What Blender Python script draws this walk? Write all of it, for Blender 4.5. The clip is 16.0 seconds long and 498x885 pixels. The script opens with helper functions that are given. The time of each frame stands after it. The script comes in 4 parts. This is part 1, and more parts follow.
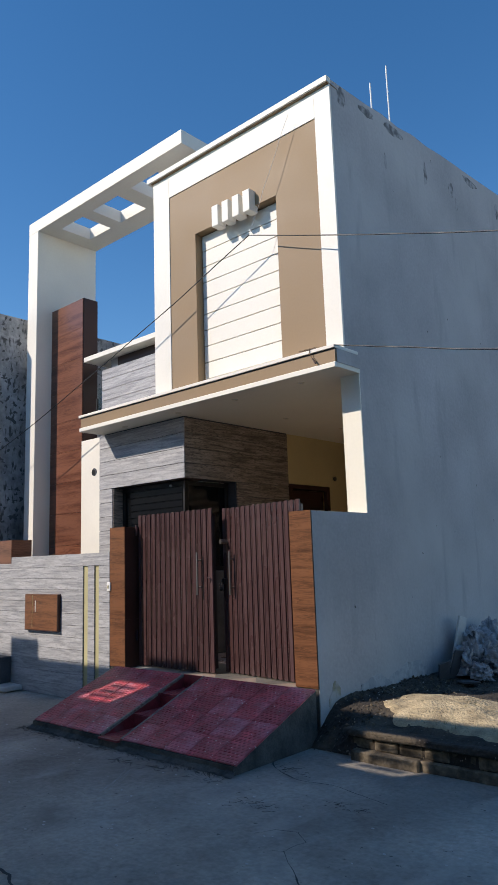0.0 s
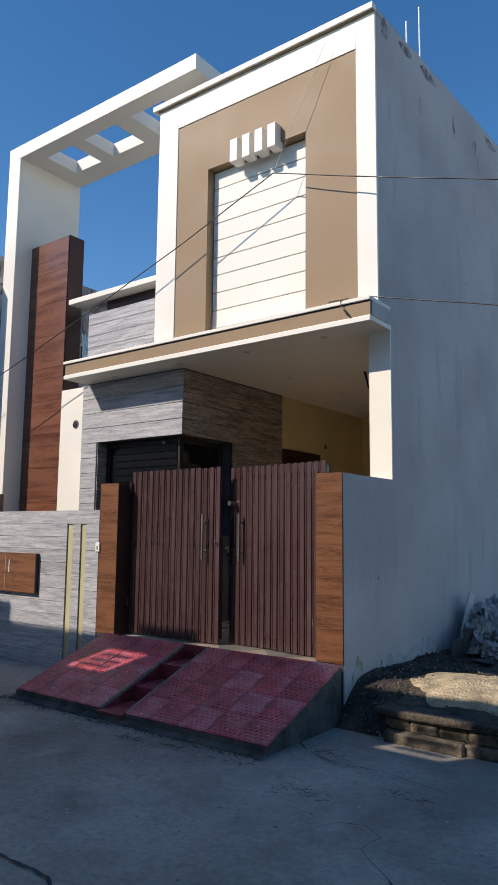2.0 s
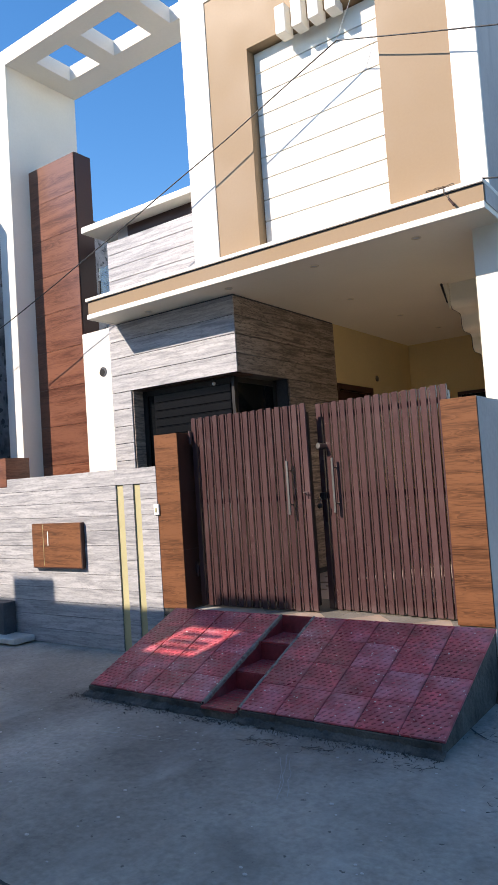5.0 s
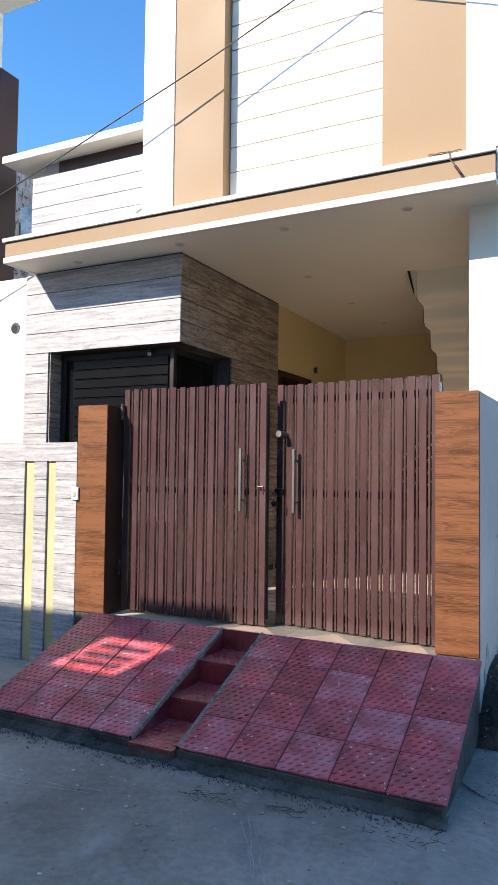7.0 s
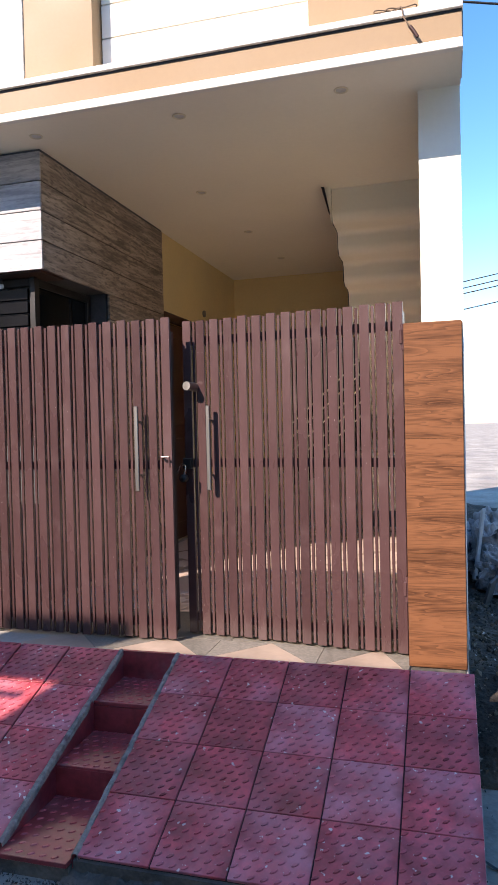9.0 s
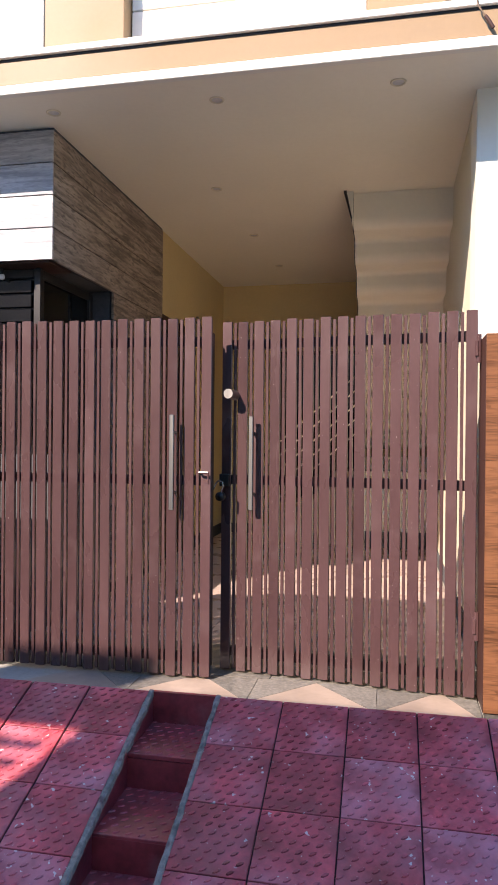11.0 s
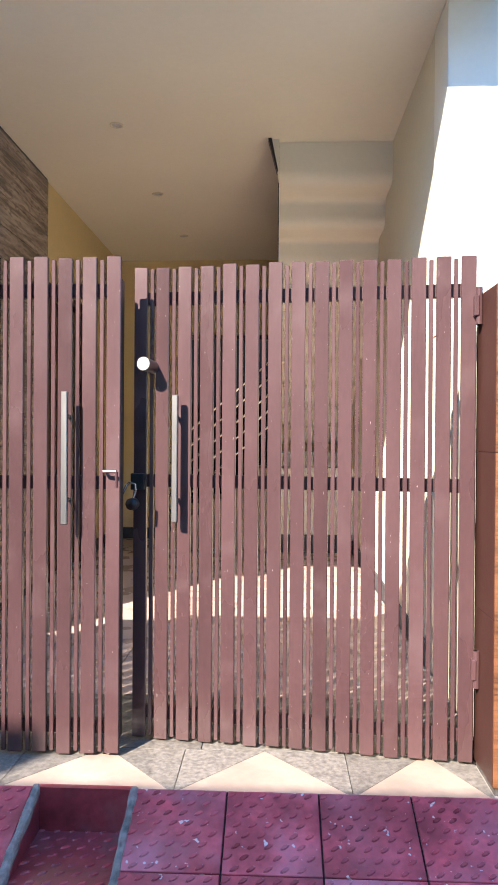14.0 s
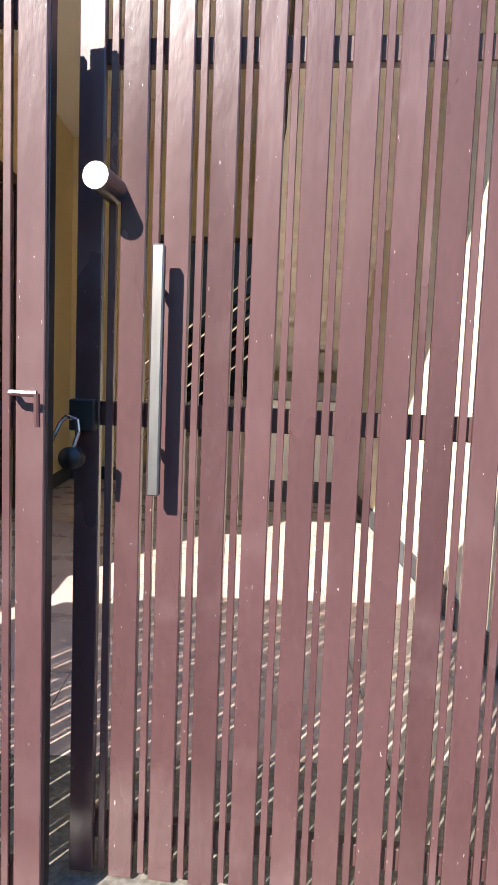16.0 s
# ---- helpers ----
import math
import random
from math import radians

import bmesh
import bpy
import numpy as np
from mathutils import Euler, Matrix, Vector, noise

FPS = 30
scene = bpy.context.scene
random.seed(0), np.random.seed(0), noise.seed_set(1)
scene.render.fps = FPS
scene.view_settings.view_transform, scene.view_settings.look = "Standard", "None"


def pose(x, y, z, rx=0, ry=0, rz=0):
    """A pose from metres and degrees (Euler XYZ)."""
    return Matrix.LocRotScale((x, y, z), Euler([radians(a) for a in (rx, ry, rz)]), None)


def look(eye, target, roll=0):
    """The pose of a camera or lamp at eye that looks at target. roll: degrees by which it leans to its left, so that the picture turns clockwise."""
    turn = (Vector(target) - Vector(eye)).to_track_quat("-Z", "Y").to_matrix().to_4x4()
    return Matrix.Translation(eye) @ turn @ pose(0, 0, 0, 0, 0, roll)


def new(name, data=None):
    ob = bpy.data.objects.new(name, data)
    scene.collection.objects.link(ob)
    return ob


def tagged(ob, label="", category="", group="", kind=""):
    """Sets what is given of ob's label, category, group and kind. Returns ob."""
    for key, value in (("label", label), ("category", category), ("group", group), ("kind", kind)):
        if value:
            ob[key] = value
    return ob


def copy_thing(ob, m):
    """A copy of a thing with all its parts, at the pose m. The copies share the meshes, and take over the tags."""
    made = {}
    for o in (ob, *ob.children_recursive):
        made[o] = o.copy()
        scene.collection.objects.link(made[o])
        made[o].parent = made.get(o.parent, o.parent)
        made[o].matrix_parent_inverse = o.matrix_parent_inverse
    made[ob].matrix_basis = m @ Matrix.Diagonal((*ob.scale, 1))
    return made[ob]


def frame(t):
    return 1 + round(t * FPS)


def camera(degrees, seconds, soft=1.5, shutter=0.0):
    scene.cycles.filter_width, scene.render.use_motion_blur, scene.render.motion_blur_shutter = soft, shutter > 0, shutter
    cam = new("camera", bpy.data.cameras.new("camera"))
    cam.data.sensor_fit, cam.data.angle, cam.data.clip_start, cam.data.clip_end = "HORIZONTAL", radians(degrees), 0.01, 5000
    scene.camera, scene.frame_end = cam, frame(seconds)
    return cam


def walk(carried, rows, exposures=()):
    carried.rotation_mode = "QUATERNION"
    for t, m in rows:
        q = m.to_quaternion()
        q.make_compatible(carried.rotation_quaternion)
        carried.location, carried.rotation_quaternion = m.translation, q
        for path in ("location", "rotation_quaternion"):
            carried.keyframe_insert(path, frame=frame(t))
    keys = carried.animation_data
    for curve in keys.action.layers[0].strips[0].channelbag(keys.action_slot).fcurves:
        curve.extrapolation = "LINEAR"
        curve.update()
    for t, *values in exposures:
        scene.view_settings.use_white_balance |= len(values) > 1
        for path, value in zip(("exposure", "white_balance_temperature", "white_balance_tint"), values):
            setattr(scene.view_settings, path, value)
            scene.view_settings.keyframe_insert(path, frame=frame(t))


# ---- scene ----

# ---------------------------------------------------------------- camera
cam = camera(38.9, 16.0, soft=1.1)
PATH = [
    (0, (5.762, -5.547, 1.222), (4.441, -4.082, 1.553), -1.9),
    (0.5, (5.496, -5.546, 1.235), (4.246, -4.052, 1.687), -2.9),
    (1, (5.22, -5.589, 1.259), (3.881, -4.13, 1.532), 0.7),
    (1.5, (4.913, -5.645, 1.203), (3.663, -4.104, 1.448), -1.1),
    (2, (4.685, -5.586, 1.146), (3.489, -4.003, 1.399), 0.6),
    (2.5, (4.41, -5.491, 1.144), (3.133, -3.969, 1.368), -3.4),
    (3, (4.059, -5.573, 1.207), (2.91, -3.954, 1.451), -2.2),
    (3.5, (3.827, -5.539, 1.19), (2.768, -3.847, 1.299), -1.2),
    (4, (3.636, -5.396, 1.215), (2.535, -3.737, 1.41), -4.2),
    (4.2, (3.525, -5.335, 1.195), (2.342, -3.727, 1.314), -4.4),
    (6.3, (2.610, -4.905, 1.160), (1.519, -3.232, 1.270), -1.7),
    (6.5, (2.519, -4.835, 1.135), (1.44, -3.155, 1.249), -1.1),
    (7, (2.178, -4.631, 1.161), (1.284, -2.844, 1.243), 0.7),
    (7.5, (2.084, -4.308, 1.137), (1.284, -2.478, 1.236), -0.2),
    (8, (1.886, -4.011, 1.184), (1.153, -2.15, 1.177), -1.3),
    (10.3, (0.885, -3.205, 1.218), (0.499, -1.243, 1.171), -1.0),
    (10.5, (0.831, -3.237, 1.221), (0.409, -1.282, 1.21), -0.1),
    (11, (0.774, -3.243, 1.215), (0.381, -1.282, 1.207), 0.5),
    (11.5, (0.782, -3.25, 1.206), (0.432, -1.281, 1.198), 0.9),
    (12, (0.742, -3.242, 1.196), (0.467, -1.261, 1.181), 2.2),
    (12.5, (0.729, -3.121, 1.177), (0.52, -1.134, 1.085), 1.7),
    (13, (0.706, -2.831, 1.181), (0.517, -0.84, 1.128), -1.5),
    (13.5, (0.595, -2.617, 1.177), (0.353, -0.631, 1.155), -0.7),
    (14, (0.455, -2.333, 1.173), (0.375, -0.335, 1.16), 0.4),
    (14.5, (0.393, -2.042, 1.147), (0.391, -0.043, 1.07), -0.4),
    (15, (0.327, -1.722, 1.128), (0.198, 0.268, 0.98), -1.4),
    (15.5, (0.216, -1.388, 1.097), (0.196, 0.603, 0.91), 2.2),
    (16, (0.224, -1.02, 1.099), (0.258, 0.97, 0.899), 2.2),
]
EXPOSURES = [(0.0, 0.22, 6780, 14), (2.0, 0.22, 6850, 15), (4.0, 0.95, 7050, 17), (6.5, 1.0, 6950, 15), (7.0, 1.30, 6950, 15), (8.0, 1.36, 7150, 19),
             (10.5, 1.60, 7250, 23), (12.0, 1.56, 7250, 23), (12.5, 1.92, 7150, 22), (13.5, 2.30, 6850, 18), (14.5, 2.30, 6750, 16), (16.0, 2.22, 6500, 13)]
walk(cam, [(t, look(eye, target, roll)) for t, eye, target, roll in PATH], EXPOSURES)

# ---------------------------------------------------------------- light
SUN = Vector((-0.285, -0.45, 0.40)).normalized()
world = bpy.data.worlds.new("sky")
scene.world = world
world.use_nodes = True
wn = world.node_tree.nodes
sky = wn.new("ShaderNodeTexSky")
sky.sky_type, sky.sun_disc = "NISHITA", False
sky.sun_elevation, sky.sun_rotation = math.asin(SUN.z), math.atan2(SUN.x, SUN.y)
sky.air_density, sky.dust_density, sky.ozone_density, sky.altitude = 1.0, 0.2, 2.0, 300
wn["Background"].inputs["Strength"].default_value = 0.138
tone = wn.new("ShaderNodeHueSaturation")
tone.inputs["Saturation"].default_value = 1.32
world.node_tree.links.new(sky.outputs["Color"], tone.inputs["Color"])
world.node_tree.links.new(tone.outputs["Color"], wn["Background"].inputs["Color"])
sun_data = bpy.data.lights.new("sun", "SUN")
sun_data.energy, sun_data.angle, sun_data.color = 3.8, radians(0.4), (1.0, 0.93, 0.83)
sun = new("sun", sun_data)
sun.matrix_world = look(SUN * 30, (0, 0, 0))


# ---------------------------------------------------------------- materials
def material(name, base, rough=0.7, metal=0.0, spread=0.12, fine=60.0, coarse=2.5, bump=0.15, bump_scale=None, stretch=(1, 1, 1),
             tint=None, tint_at=(0.45, 0.75), tint_scale=1.2, rand=0.0, coat=0.0, streak=None, speck=None, depth=0.004, rand_tint=0.0):
    """A painted, cast or fired surface: base colour with fine grain, coarse clouding, optional stains, streaks and specks."""
    m = bpy.data.materials.new(name)
    m.use_nodes = True
    nt = m.node_tree
    n, link = nt.nodes, nt.links.new
    b = n["Principled BSDF"]
    b.inputs["Metallic"].default_value = metal
    b.inputs["Coat Weight"].default_value = coat
    tc = n.new("ShaderNodeTexCoord")
    info = n.new("ShaderNodeObjectInfo")
    mp = n.new("ShaderNodeMapping")
    mp.inputs["Scale"].default_value = stretch
    shift = n.new("ShaderNodeVectorMath")
    shift.operation = "MULTIPLY_ADD"
    comb = n.new("ShaderNodeCombineXYZ")
    for k in range(3):
        link(info.outputs["Random"], comb.inputs[k])
    shift.inputs[1].default_value = (17.0 * (rand > 0), 11.0 * (rand > 0), 23.0 * (rand > 0))
    link(comb.outputs[0], shift.inputs[0])
    link(tc.outputs["Object"], shift.inputs[2])
    link(shift.outputs[0], mp.inputs["Vector"])

    def cloud(scale, detail, src=None):
        t = n.new("ShaderNodeTexNoise")
        t.inputs["Scale"].default_value, t.inputs["Detail"].default_value = scale, detail
        link(src or mp.outputs[0], t.inputs["Vector"])
        return t.outputs["Fac"]

    def mix(kind, fac, a, c):
        x = n.new("ShaderNodeMix")
        x.data_type, x.blend_type = "RGBA", kind
        if isinstance(fac, float):
            x.inputs[0].default_value = fac
        else:
            link(fac, x.inputs[0])
        for sock, v in ((x.inputs[6], a), (x.inputs[7], c)):
            if isinstance(v, tuple):
                sock.default_value = (*v, 1)
            else:
                link(v, sock)
        return x.outputs[2]

    def ramp(src, lo, hi, a=0.0, c=1.0):
        r = n.new("ShaderNodeMapRange")
        r.inputs[1].default_value, r.inputs[2].default_value, r.inputs[3].default_value, r.inputs[4].default_value = lo, hi, a, c
        link(src, r.inputs[0])
        return r.outputs[0]

    f, c = cloud(fine, 4), cloud(coarse, 5)
    dark = tuple(v * (1 - 2.2 * spread) for v in base)
    light = tuple(min(1, v * (1 + 1.2 * spread)) for v in base)
    col = mix("MIX", ramp(c, 0.3, 0.7), dark, light)
    fine_v = ramp(f, 0.25, 0.75, 1 - spread, 1 + spread * 0.6)
    cc = n.new("ShaderNodeCombineColor")
    for k in range(3):
        link(fine_v, cc.inputs[k])
    col = mix("MULTIPLY", 1.0, col, cc.outputs[0])
    if tint:
        amount = ramp(cloud(tint_scale, 6, shift.outputs[0]), *tint_at)
        if rand_tint:
            scaled = n.new("ShaderNodeMath")
            scaled.operation, scaled.use_clamp = "MULTIPLY", True
            link(amount, scaled.inputs[0])
            link(ramp(info.outputs["Random"], 0, 1, 0.35, 0.35 + 1.2 * rand_tint), scaled.inputs[1])
            amount = scaled.outputs[0]
        col = mix("MIX", amount, col, tint)
    if streak:
        ms = n.new("ShaderNodeMapping")
        ms.inputs["Scale"].default_value = streak[1]
        link(tc.outputs["Object"], ms.inputs["Vector"])
        col = mix("MIX", ramp(cloud(streak[2], 5, ms.outputs[0]), *streak[3]), col, streak[0])
    if speck:
        col = mix("MIX", ramp(cloud(speck[1], 2), speck[2], speck[2] + 0.03), col, speck[0])
    if rand:
        cr = n.new("ShaderNodeCombineColor")
        rv = ramp(info.outputs["Random"], 0, 1, 1 - rand, 1 + rand)
        for k in range(3):
            link(rv, cr.inputs[k])
        col = mix("MULTIPLY", 1.0, col, cr.outputs[0])
    link(col, b.inputs["Base Color"])
    link(ramp(c, 0.3, 0.7, max(0.03, rough - 0.08), min(1, rough + 0.08)), b.inputs["Roughness"])
    if bump:
        bp = n.new("ShaderNodeBump")
        bp.inputs["Strength"].default_value, bp.inputs["Distance"].default_value = bump, depth
        link(cloud(bump_scale or fine, 5) if bump_scale else f, bp.inputs["Height"])
        link(bp.outputs[0], b.inputs["Normal"])
    return m


def wood(name, dark, light, along=0, scale=1.0, rough=0.35, rand=0.08, knots=0.5, coat=0.0, rings=9.0, flecks=0.0):
    """Wood print: long grain with wavy figure along one axis."""
    m = bpy.data.materials.new(name)
    m.use_nodes = True
    nt = m.node_tree
    n, link = nt.nodes, nt.links.new
    b = n["Principled BSDF"]
    b.inputs["Coat Weight"].default_value = coat
    tc, info = n.new("ShaderNodeTexCoord"), n.new("ShaderNodeObjectInfo")
    comb, shift = n.new("ShaderNodeCombineXYZ"), n.new("ShaderNodeVectorMath")
    for k in range(3):
        link(info.outputs["Random"], comb.inputs[k])
    shift.operation = "MULTIPLY_ADD"
    shift.inputs[1].default_value = (7.0, 5.0, 9.0)
    link(comb.outputs[0], shift.inputs[0])
    link(tc.outputs["Object"], shift.inputs[2])
    mp = n.new("ShaderNodeMapping")
    st = [14.0 * scale] * 3
    st[along] = 1.1 * scale
    if along == 0:
        st[1] = 1.1 * scale
    mp.inputs["Scale"].default_value = st
    link(shift.outputs[0], mp.inputs["Vector"])
    big = n.new("ShaderNodeTexNoise")
    big.inputs["Scale"].default_value, big.inputs["Detail"].default_value, big.inputs["Distortion"].default_value = 0.42, 2.5, knots
    link(mp.outputs[0], big.inputs["Vector"])
    fine = n.new("ShaderNodeTexNoise")
    fine.inputs["Scale"].default_value, fine.inputs["Detail"].default_value = 5.0, 4
    link(mp.outputs[0], fine.inputs["Vector"])
    wide = n.new("ShaderNodeMath")
    wide.operation = "MULTIPLY"
    wide.inputs[1].default_value = rings
    link(big.outputs["Fac"], wide.inputs[0])
    fr = n.new("ShaderNodeMath")
    fr.operation = "FRACT"
    link(wide.outputs[0], fr.inputs[0])
    mixv = n.new("ShaderNodeMath")
    mixv.operation = "MULTIPLY_ADD"
    mixv.inputs[1].default_value = 0.24 if rings else 0.0
    link(fr.outputs[0], mixv.inputs[0])
    link(big.outputs["Fac"], mixv.inputs[2])
    add = n.new("ShaderNodeMath")
    add.operation = "MULTIPLY_ADD"
    add.inputs[1].default_value = 0.45
    link(fine.outputs["Fac"], add.inputs[0])
    link(mixv.outputs[0], add.inputs[2])
    r = n.new("ShaderNodeValToRGB")
    r.color_ramp.elements[0].position, r.color_ramp.elements[1].position = (0.58, 0.95) if rings else (0.52, 0.88)
    r.color_ramp.elements[0].color, r.color_ramp.elements[1].color = (*dark, 1), (*light, 1)
    link(add.outputs[0], r.inputs[0])
    rv, cr = n.new("ShaderNodeMapRange"), n.new("ShaderNodeCombineColor")
    rv.inputs[3].default_value, rv.inputs[4].default_value = 1 - rand, 1 + rand
    link(info.outputs["Random"], rv.inputs[0])
    for k in range(3):
        link(rv.outputs[0], cr.inputs[k])
    mx = n.new("ShaderNodeMix")
    mx.data_type, mx.blend_type = "RGBA", "MULTIPLY"
    mx.inputs[0].default_value = 1
    link(r.outputs[0], mx.inputs[6])
    link(cr.outputs[0], mx.inputs[7])
    out = mx.outputs[2]
    if flecks:
        # short dark dashes of the printed grain
        dash, fm = n.new("ShaderNodeTexNoise"), n.new("ShaderNodeMapping")
        fm.inputs["Scale"].default_value = (16, 16, 70)
        dash.inputs["Scale"].default_value, dash.inputs["Detail"].default_value = 1.0, 3
        link(shift.outputs[0], fm.inputs["Vector"])
        link(fm.outputs[0], dash.inputs["Vector"])
        fr2 = n.new("ShaderNodeMapRange")
        fr2.inputs[1].default_value, fr2.inputs[2].default_value, fr2.inputs[4].default_value = 0.52, 0.68, flecks
        link(dash.outputs["Fac"], fr2.inputs[0])
        fx = n.new("ShaderNodeMix")
        fx.data_type = "RGBA"
        link(fr2.outputs[0], fx.inputs[0])
        link(out, fx.inputs[6])
        fx.inputs[7].default_value = (*(v * 0.72 for v in dark), 1)
        out = fx.outputs[2]
    link(out, b.inputs["Base Color"])
    b.inputs["Roughness"].default_value = rough
    bp = n.new("ShaderNodeBump")
    bp.inputs["Strength"].default_value, bp.inputs["Distance"].default_value = 0.12, 0.002
    link(add.outputs[0], bp.inputs["Height"])
    link(bp.outputs[0], b.inputs["Normal"])
    return m


M_ROAD = material("road_concrete", (0.41, 0.368, 0.312), 0.88, spread=0.24, fine=30, coarse=1.1, bump=1.0, bump_scale=9, tint=(0.17, 0.152, 0.13), tint_scale=2.2, tint_at=(0.46, 0.84), streak=((0.46, 0.42, 0.37), (1.0, 0.45, 1.0), 2.6, (0.58, 0.85)), speck=((0.13, 0.118, 0.10), 22, 0.72), depth=0.035)
M_CRACK = material("road_crack", (0.05, 0.05, 0.05), 0.95, spread=0.2, bump=0.3)
M_FILL = material("dark_joint", (0.045, 0.015, 0.018), 0.9, spread=0.2, bump=0.2)
M_MOSS = material("damp_stain", (0.34, 0.30, 0.20), 0.95, spread=0.22, fine=30, coarse=9, bump=0.6, tint=(0.46, 0.435, 0.41), tint_scale=8, tint_at=(0.38, 0.55))
M_EFFLOR = material("flaking_plaster", (0.55, 0.55, 0.55), 0.95, spread=0.18, fine=25, coarse=6, bump=0.8, tint=(0.36, 0.36, 0.37), tint_scale=6, tint_at=(0.45, 0.6), depth=0.01)
M_SHUTTER = material("black_shutter", (0.005, 0.005, 0.006), 0.16, spread=0.1, bump=0.03)
M_SCUFF = material("chalky_scuff", (0.40, 0.39, 0.37), 0.95, spread=0.2, bump=0.3)
M_GRASS = material("dry_grass", (0.16, 0.15, 0.06), 0.8, spread=0.3, bump=0.0)
M_CEMENT = material("cement", (0.115, 0.105, 0.092), 0.92, spread=0.28, fine=70, coarse=5, bump=1.0, bump_scale=22, depth=0.014)
M_MAROON = material("maroon_tile", (0.58, 0.082, 0.105), 0.40, spread=0.22, fine=45, coarse=7, bump=0.35, rand=0.14, tint=(0.56, 0.225, 0.27), tint_scale=4.2, tint_at=(0.44, 0.80), rand_tint=0.55, streak=((0.19, 0.02, 0.032), (1, 1, 1), 4.2, (0.55, 0.74)), speck=((0.66, 0.55, 0.53), 34, 0.685))
M_MORTAR = material("pale_mortar", (0.33, 0.30, 0.265), 0.95, spread=0.3, fine=60, coarse=14, bump=1.0, bump_scale=40, tint=(0.15, 0.09, 0.085), tint_scale=14, tint_at=(0.5, 0.7), depth=0.008)
M_STAIN = material("dark_wall_stain", (0.30, 0.288, 0.28), 0.95, spread=0.25, fine=40, coarse=9, bump=0.6, tint=(0.44, 0.42, 0.41), tint_scale=9, tint_at=(0.42, 0.6))
# Raised studs, a little darker than the tile face.
M_MAROON_KNOB = material("darker_maroon_stud", (0.48, 0.066, 0.088), 0.33, spread=0.22, fine=60, coarse=9, bump=0.15, rand=0.20, tint=(0.52, 0.205, 0.25), tint_scale=4.2, tint_at=(0.46, 0.82), rand_tint=0.55)
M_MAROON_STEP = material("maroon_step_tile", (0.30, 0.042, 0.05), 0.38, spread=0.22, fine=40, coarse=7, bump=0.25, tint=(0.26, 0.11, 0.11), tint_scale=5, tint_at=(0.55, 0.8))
M_PLASTER = material("grey_plaster", (0.49, 0.465, 0.455), 0.9, spread=0.09, fine=28, coarse=0.9, bump=0.45, bump_scale=16, tint=(0.56, 0.535, 0.51), tint_scale=0.6,
                     streak=((0.35, 0.34, 0.335), (2.6, 2.6, 0.5), 1.6, (0.58, 0.86)), speck=((0.12, 0.115, 0.11), 9, 0.775), depth=0.009)
M_STUCCO = material("rough_stucco", (0.42, 0.415, 0.41), 0.95, spread=0.25, fine=14, coarse=2.0, bump=1.0, bump_scale=9, streak=((0.10, 0.10, 0.10), (6, 6, 2.0), 2.4, (0.56, 0.66)), speck=((0.11, 0.11, 0.11), 11, 0.60), depth=0.04)
M_WHITE = material("white_paint", (0.82, 0.785, 0.70), 0.6, spread=0.025, fine=30, coarse=1.2, bump=0.08)
M_CREAM = material("cream_paint", (0.74, 0.68, 0.52), 0.6, spread=0.03, fine=30, coarse=1.2, bump=0.08)
M_SOFFIT = material("soffit_paint", (0.86, 0.815, 0.69), 0.65, spread=0.02, fine=30, coarse=1.0, bump=0.06)
M_YELLOW = material("ochre_wall_paint", (0.72, 0.58, 0.30), 0.6, spread=0.03, fine=30, coarse=1.2, bump=0.06)
M_TAN = material("tan_paint", (0.285, 0.192, 0.105), 0.65, spread=0.03, fine=40, coarse=1.2, bump=0.1)
M_STRIP = material("pale_yellow_paint", (0.50, 0.455, 0.25), 0.6, spread=0.05, fine=40, coarse=2, bump=0.1)
M_PLANK = wood("grey_wood_tile", (0.255, 0.255, 0.268), (0.50, 0.495, 0.50), along=0, scale=4.6, rough=0.5, rand=0.06, knots=0.9, rings=0, flecks=0.42)
# Browner than M_PLANK, and darkened: faces turned from the sun carry shade.
M_PLANK_SIDE = wood("grey_brown_wood_tile_shaded", (0.10, 0.078, 0.066), (0.40, 0.33, 0.275), along=0, scale=4.2, rough=0.5, rand=0.10, knots=0.9, rings=0, flecks=0.8)
M_WOOD = wood("brown_wood_tile", (0.082, 0.033, 0.015), (0.222, 0.094, 0.043), along=0, scale=2.5, rough=0.3, rand=0.10, knots=0.5, rings=13.0)
M_TOWER = wood("red_brown_wood_tile", (0.085, 0.026, 0.014), (0.205, 0.082, 0.047), along=0, scale=1.7, rough=0.3, rand=0.12, knots=0.6, rings=14.0)
M_BROWN = material("dark_brown_paint", (0.05, 0.018, 0.012), 0.45, spread=0.1, bump=0.1)
M_GATE = material("gate_paint", (0.075, 0.038, 0.038), 0.29, spread=0.10, fine=90, coarse=3, bump=0.28, bump_scale=40, rand=0.08, tint=(0.105, 0.066, 0.065), tint_scale=4, tint_at=(0.58, 0.85), stretch=(1, 1, 0.35), speck=((0.30, 0.25, 0.24), 150, 0.745), depth=0.003)
M_GATE_BACK = material("gate_frame_paint", (0.06, 0.029, 0.028), 0.4, spread=0.1, bump=0.1)
M_STEEL = material("brushed_steel", (0.24, 0.235, 0.225), 0.42, metal=1.0, spread=0.1, fine=120, coarse=8, bump=0.15, stretch=(1, 1, 0.1))
M_CHROME = material("polished_steel", (0.75, 0.74, 0.72), 0.15, metal=1.0, spread=0.03, bump=0.0)
M_BLACK = material("black_metal", (0.012, 0.011, 0.011), 0.4, spread=0.1, bump=0.05)
M_PLASTIC = material("white_plastic", (0.8, 0.8, 0.78), 0.35, spread=0.02, bump=0.0)
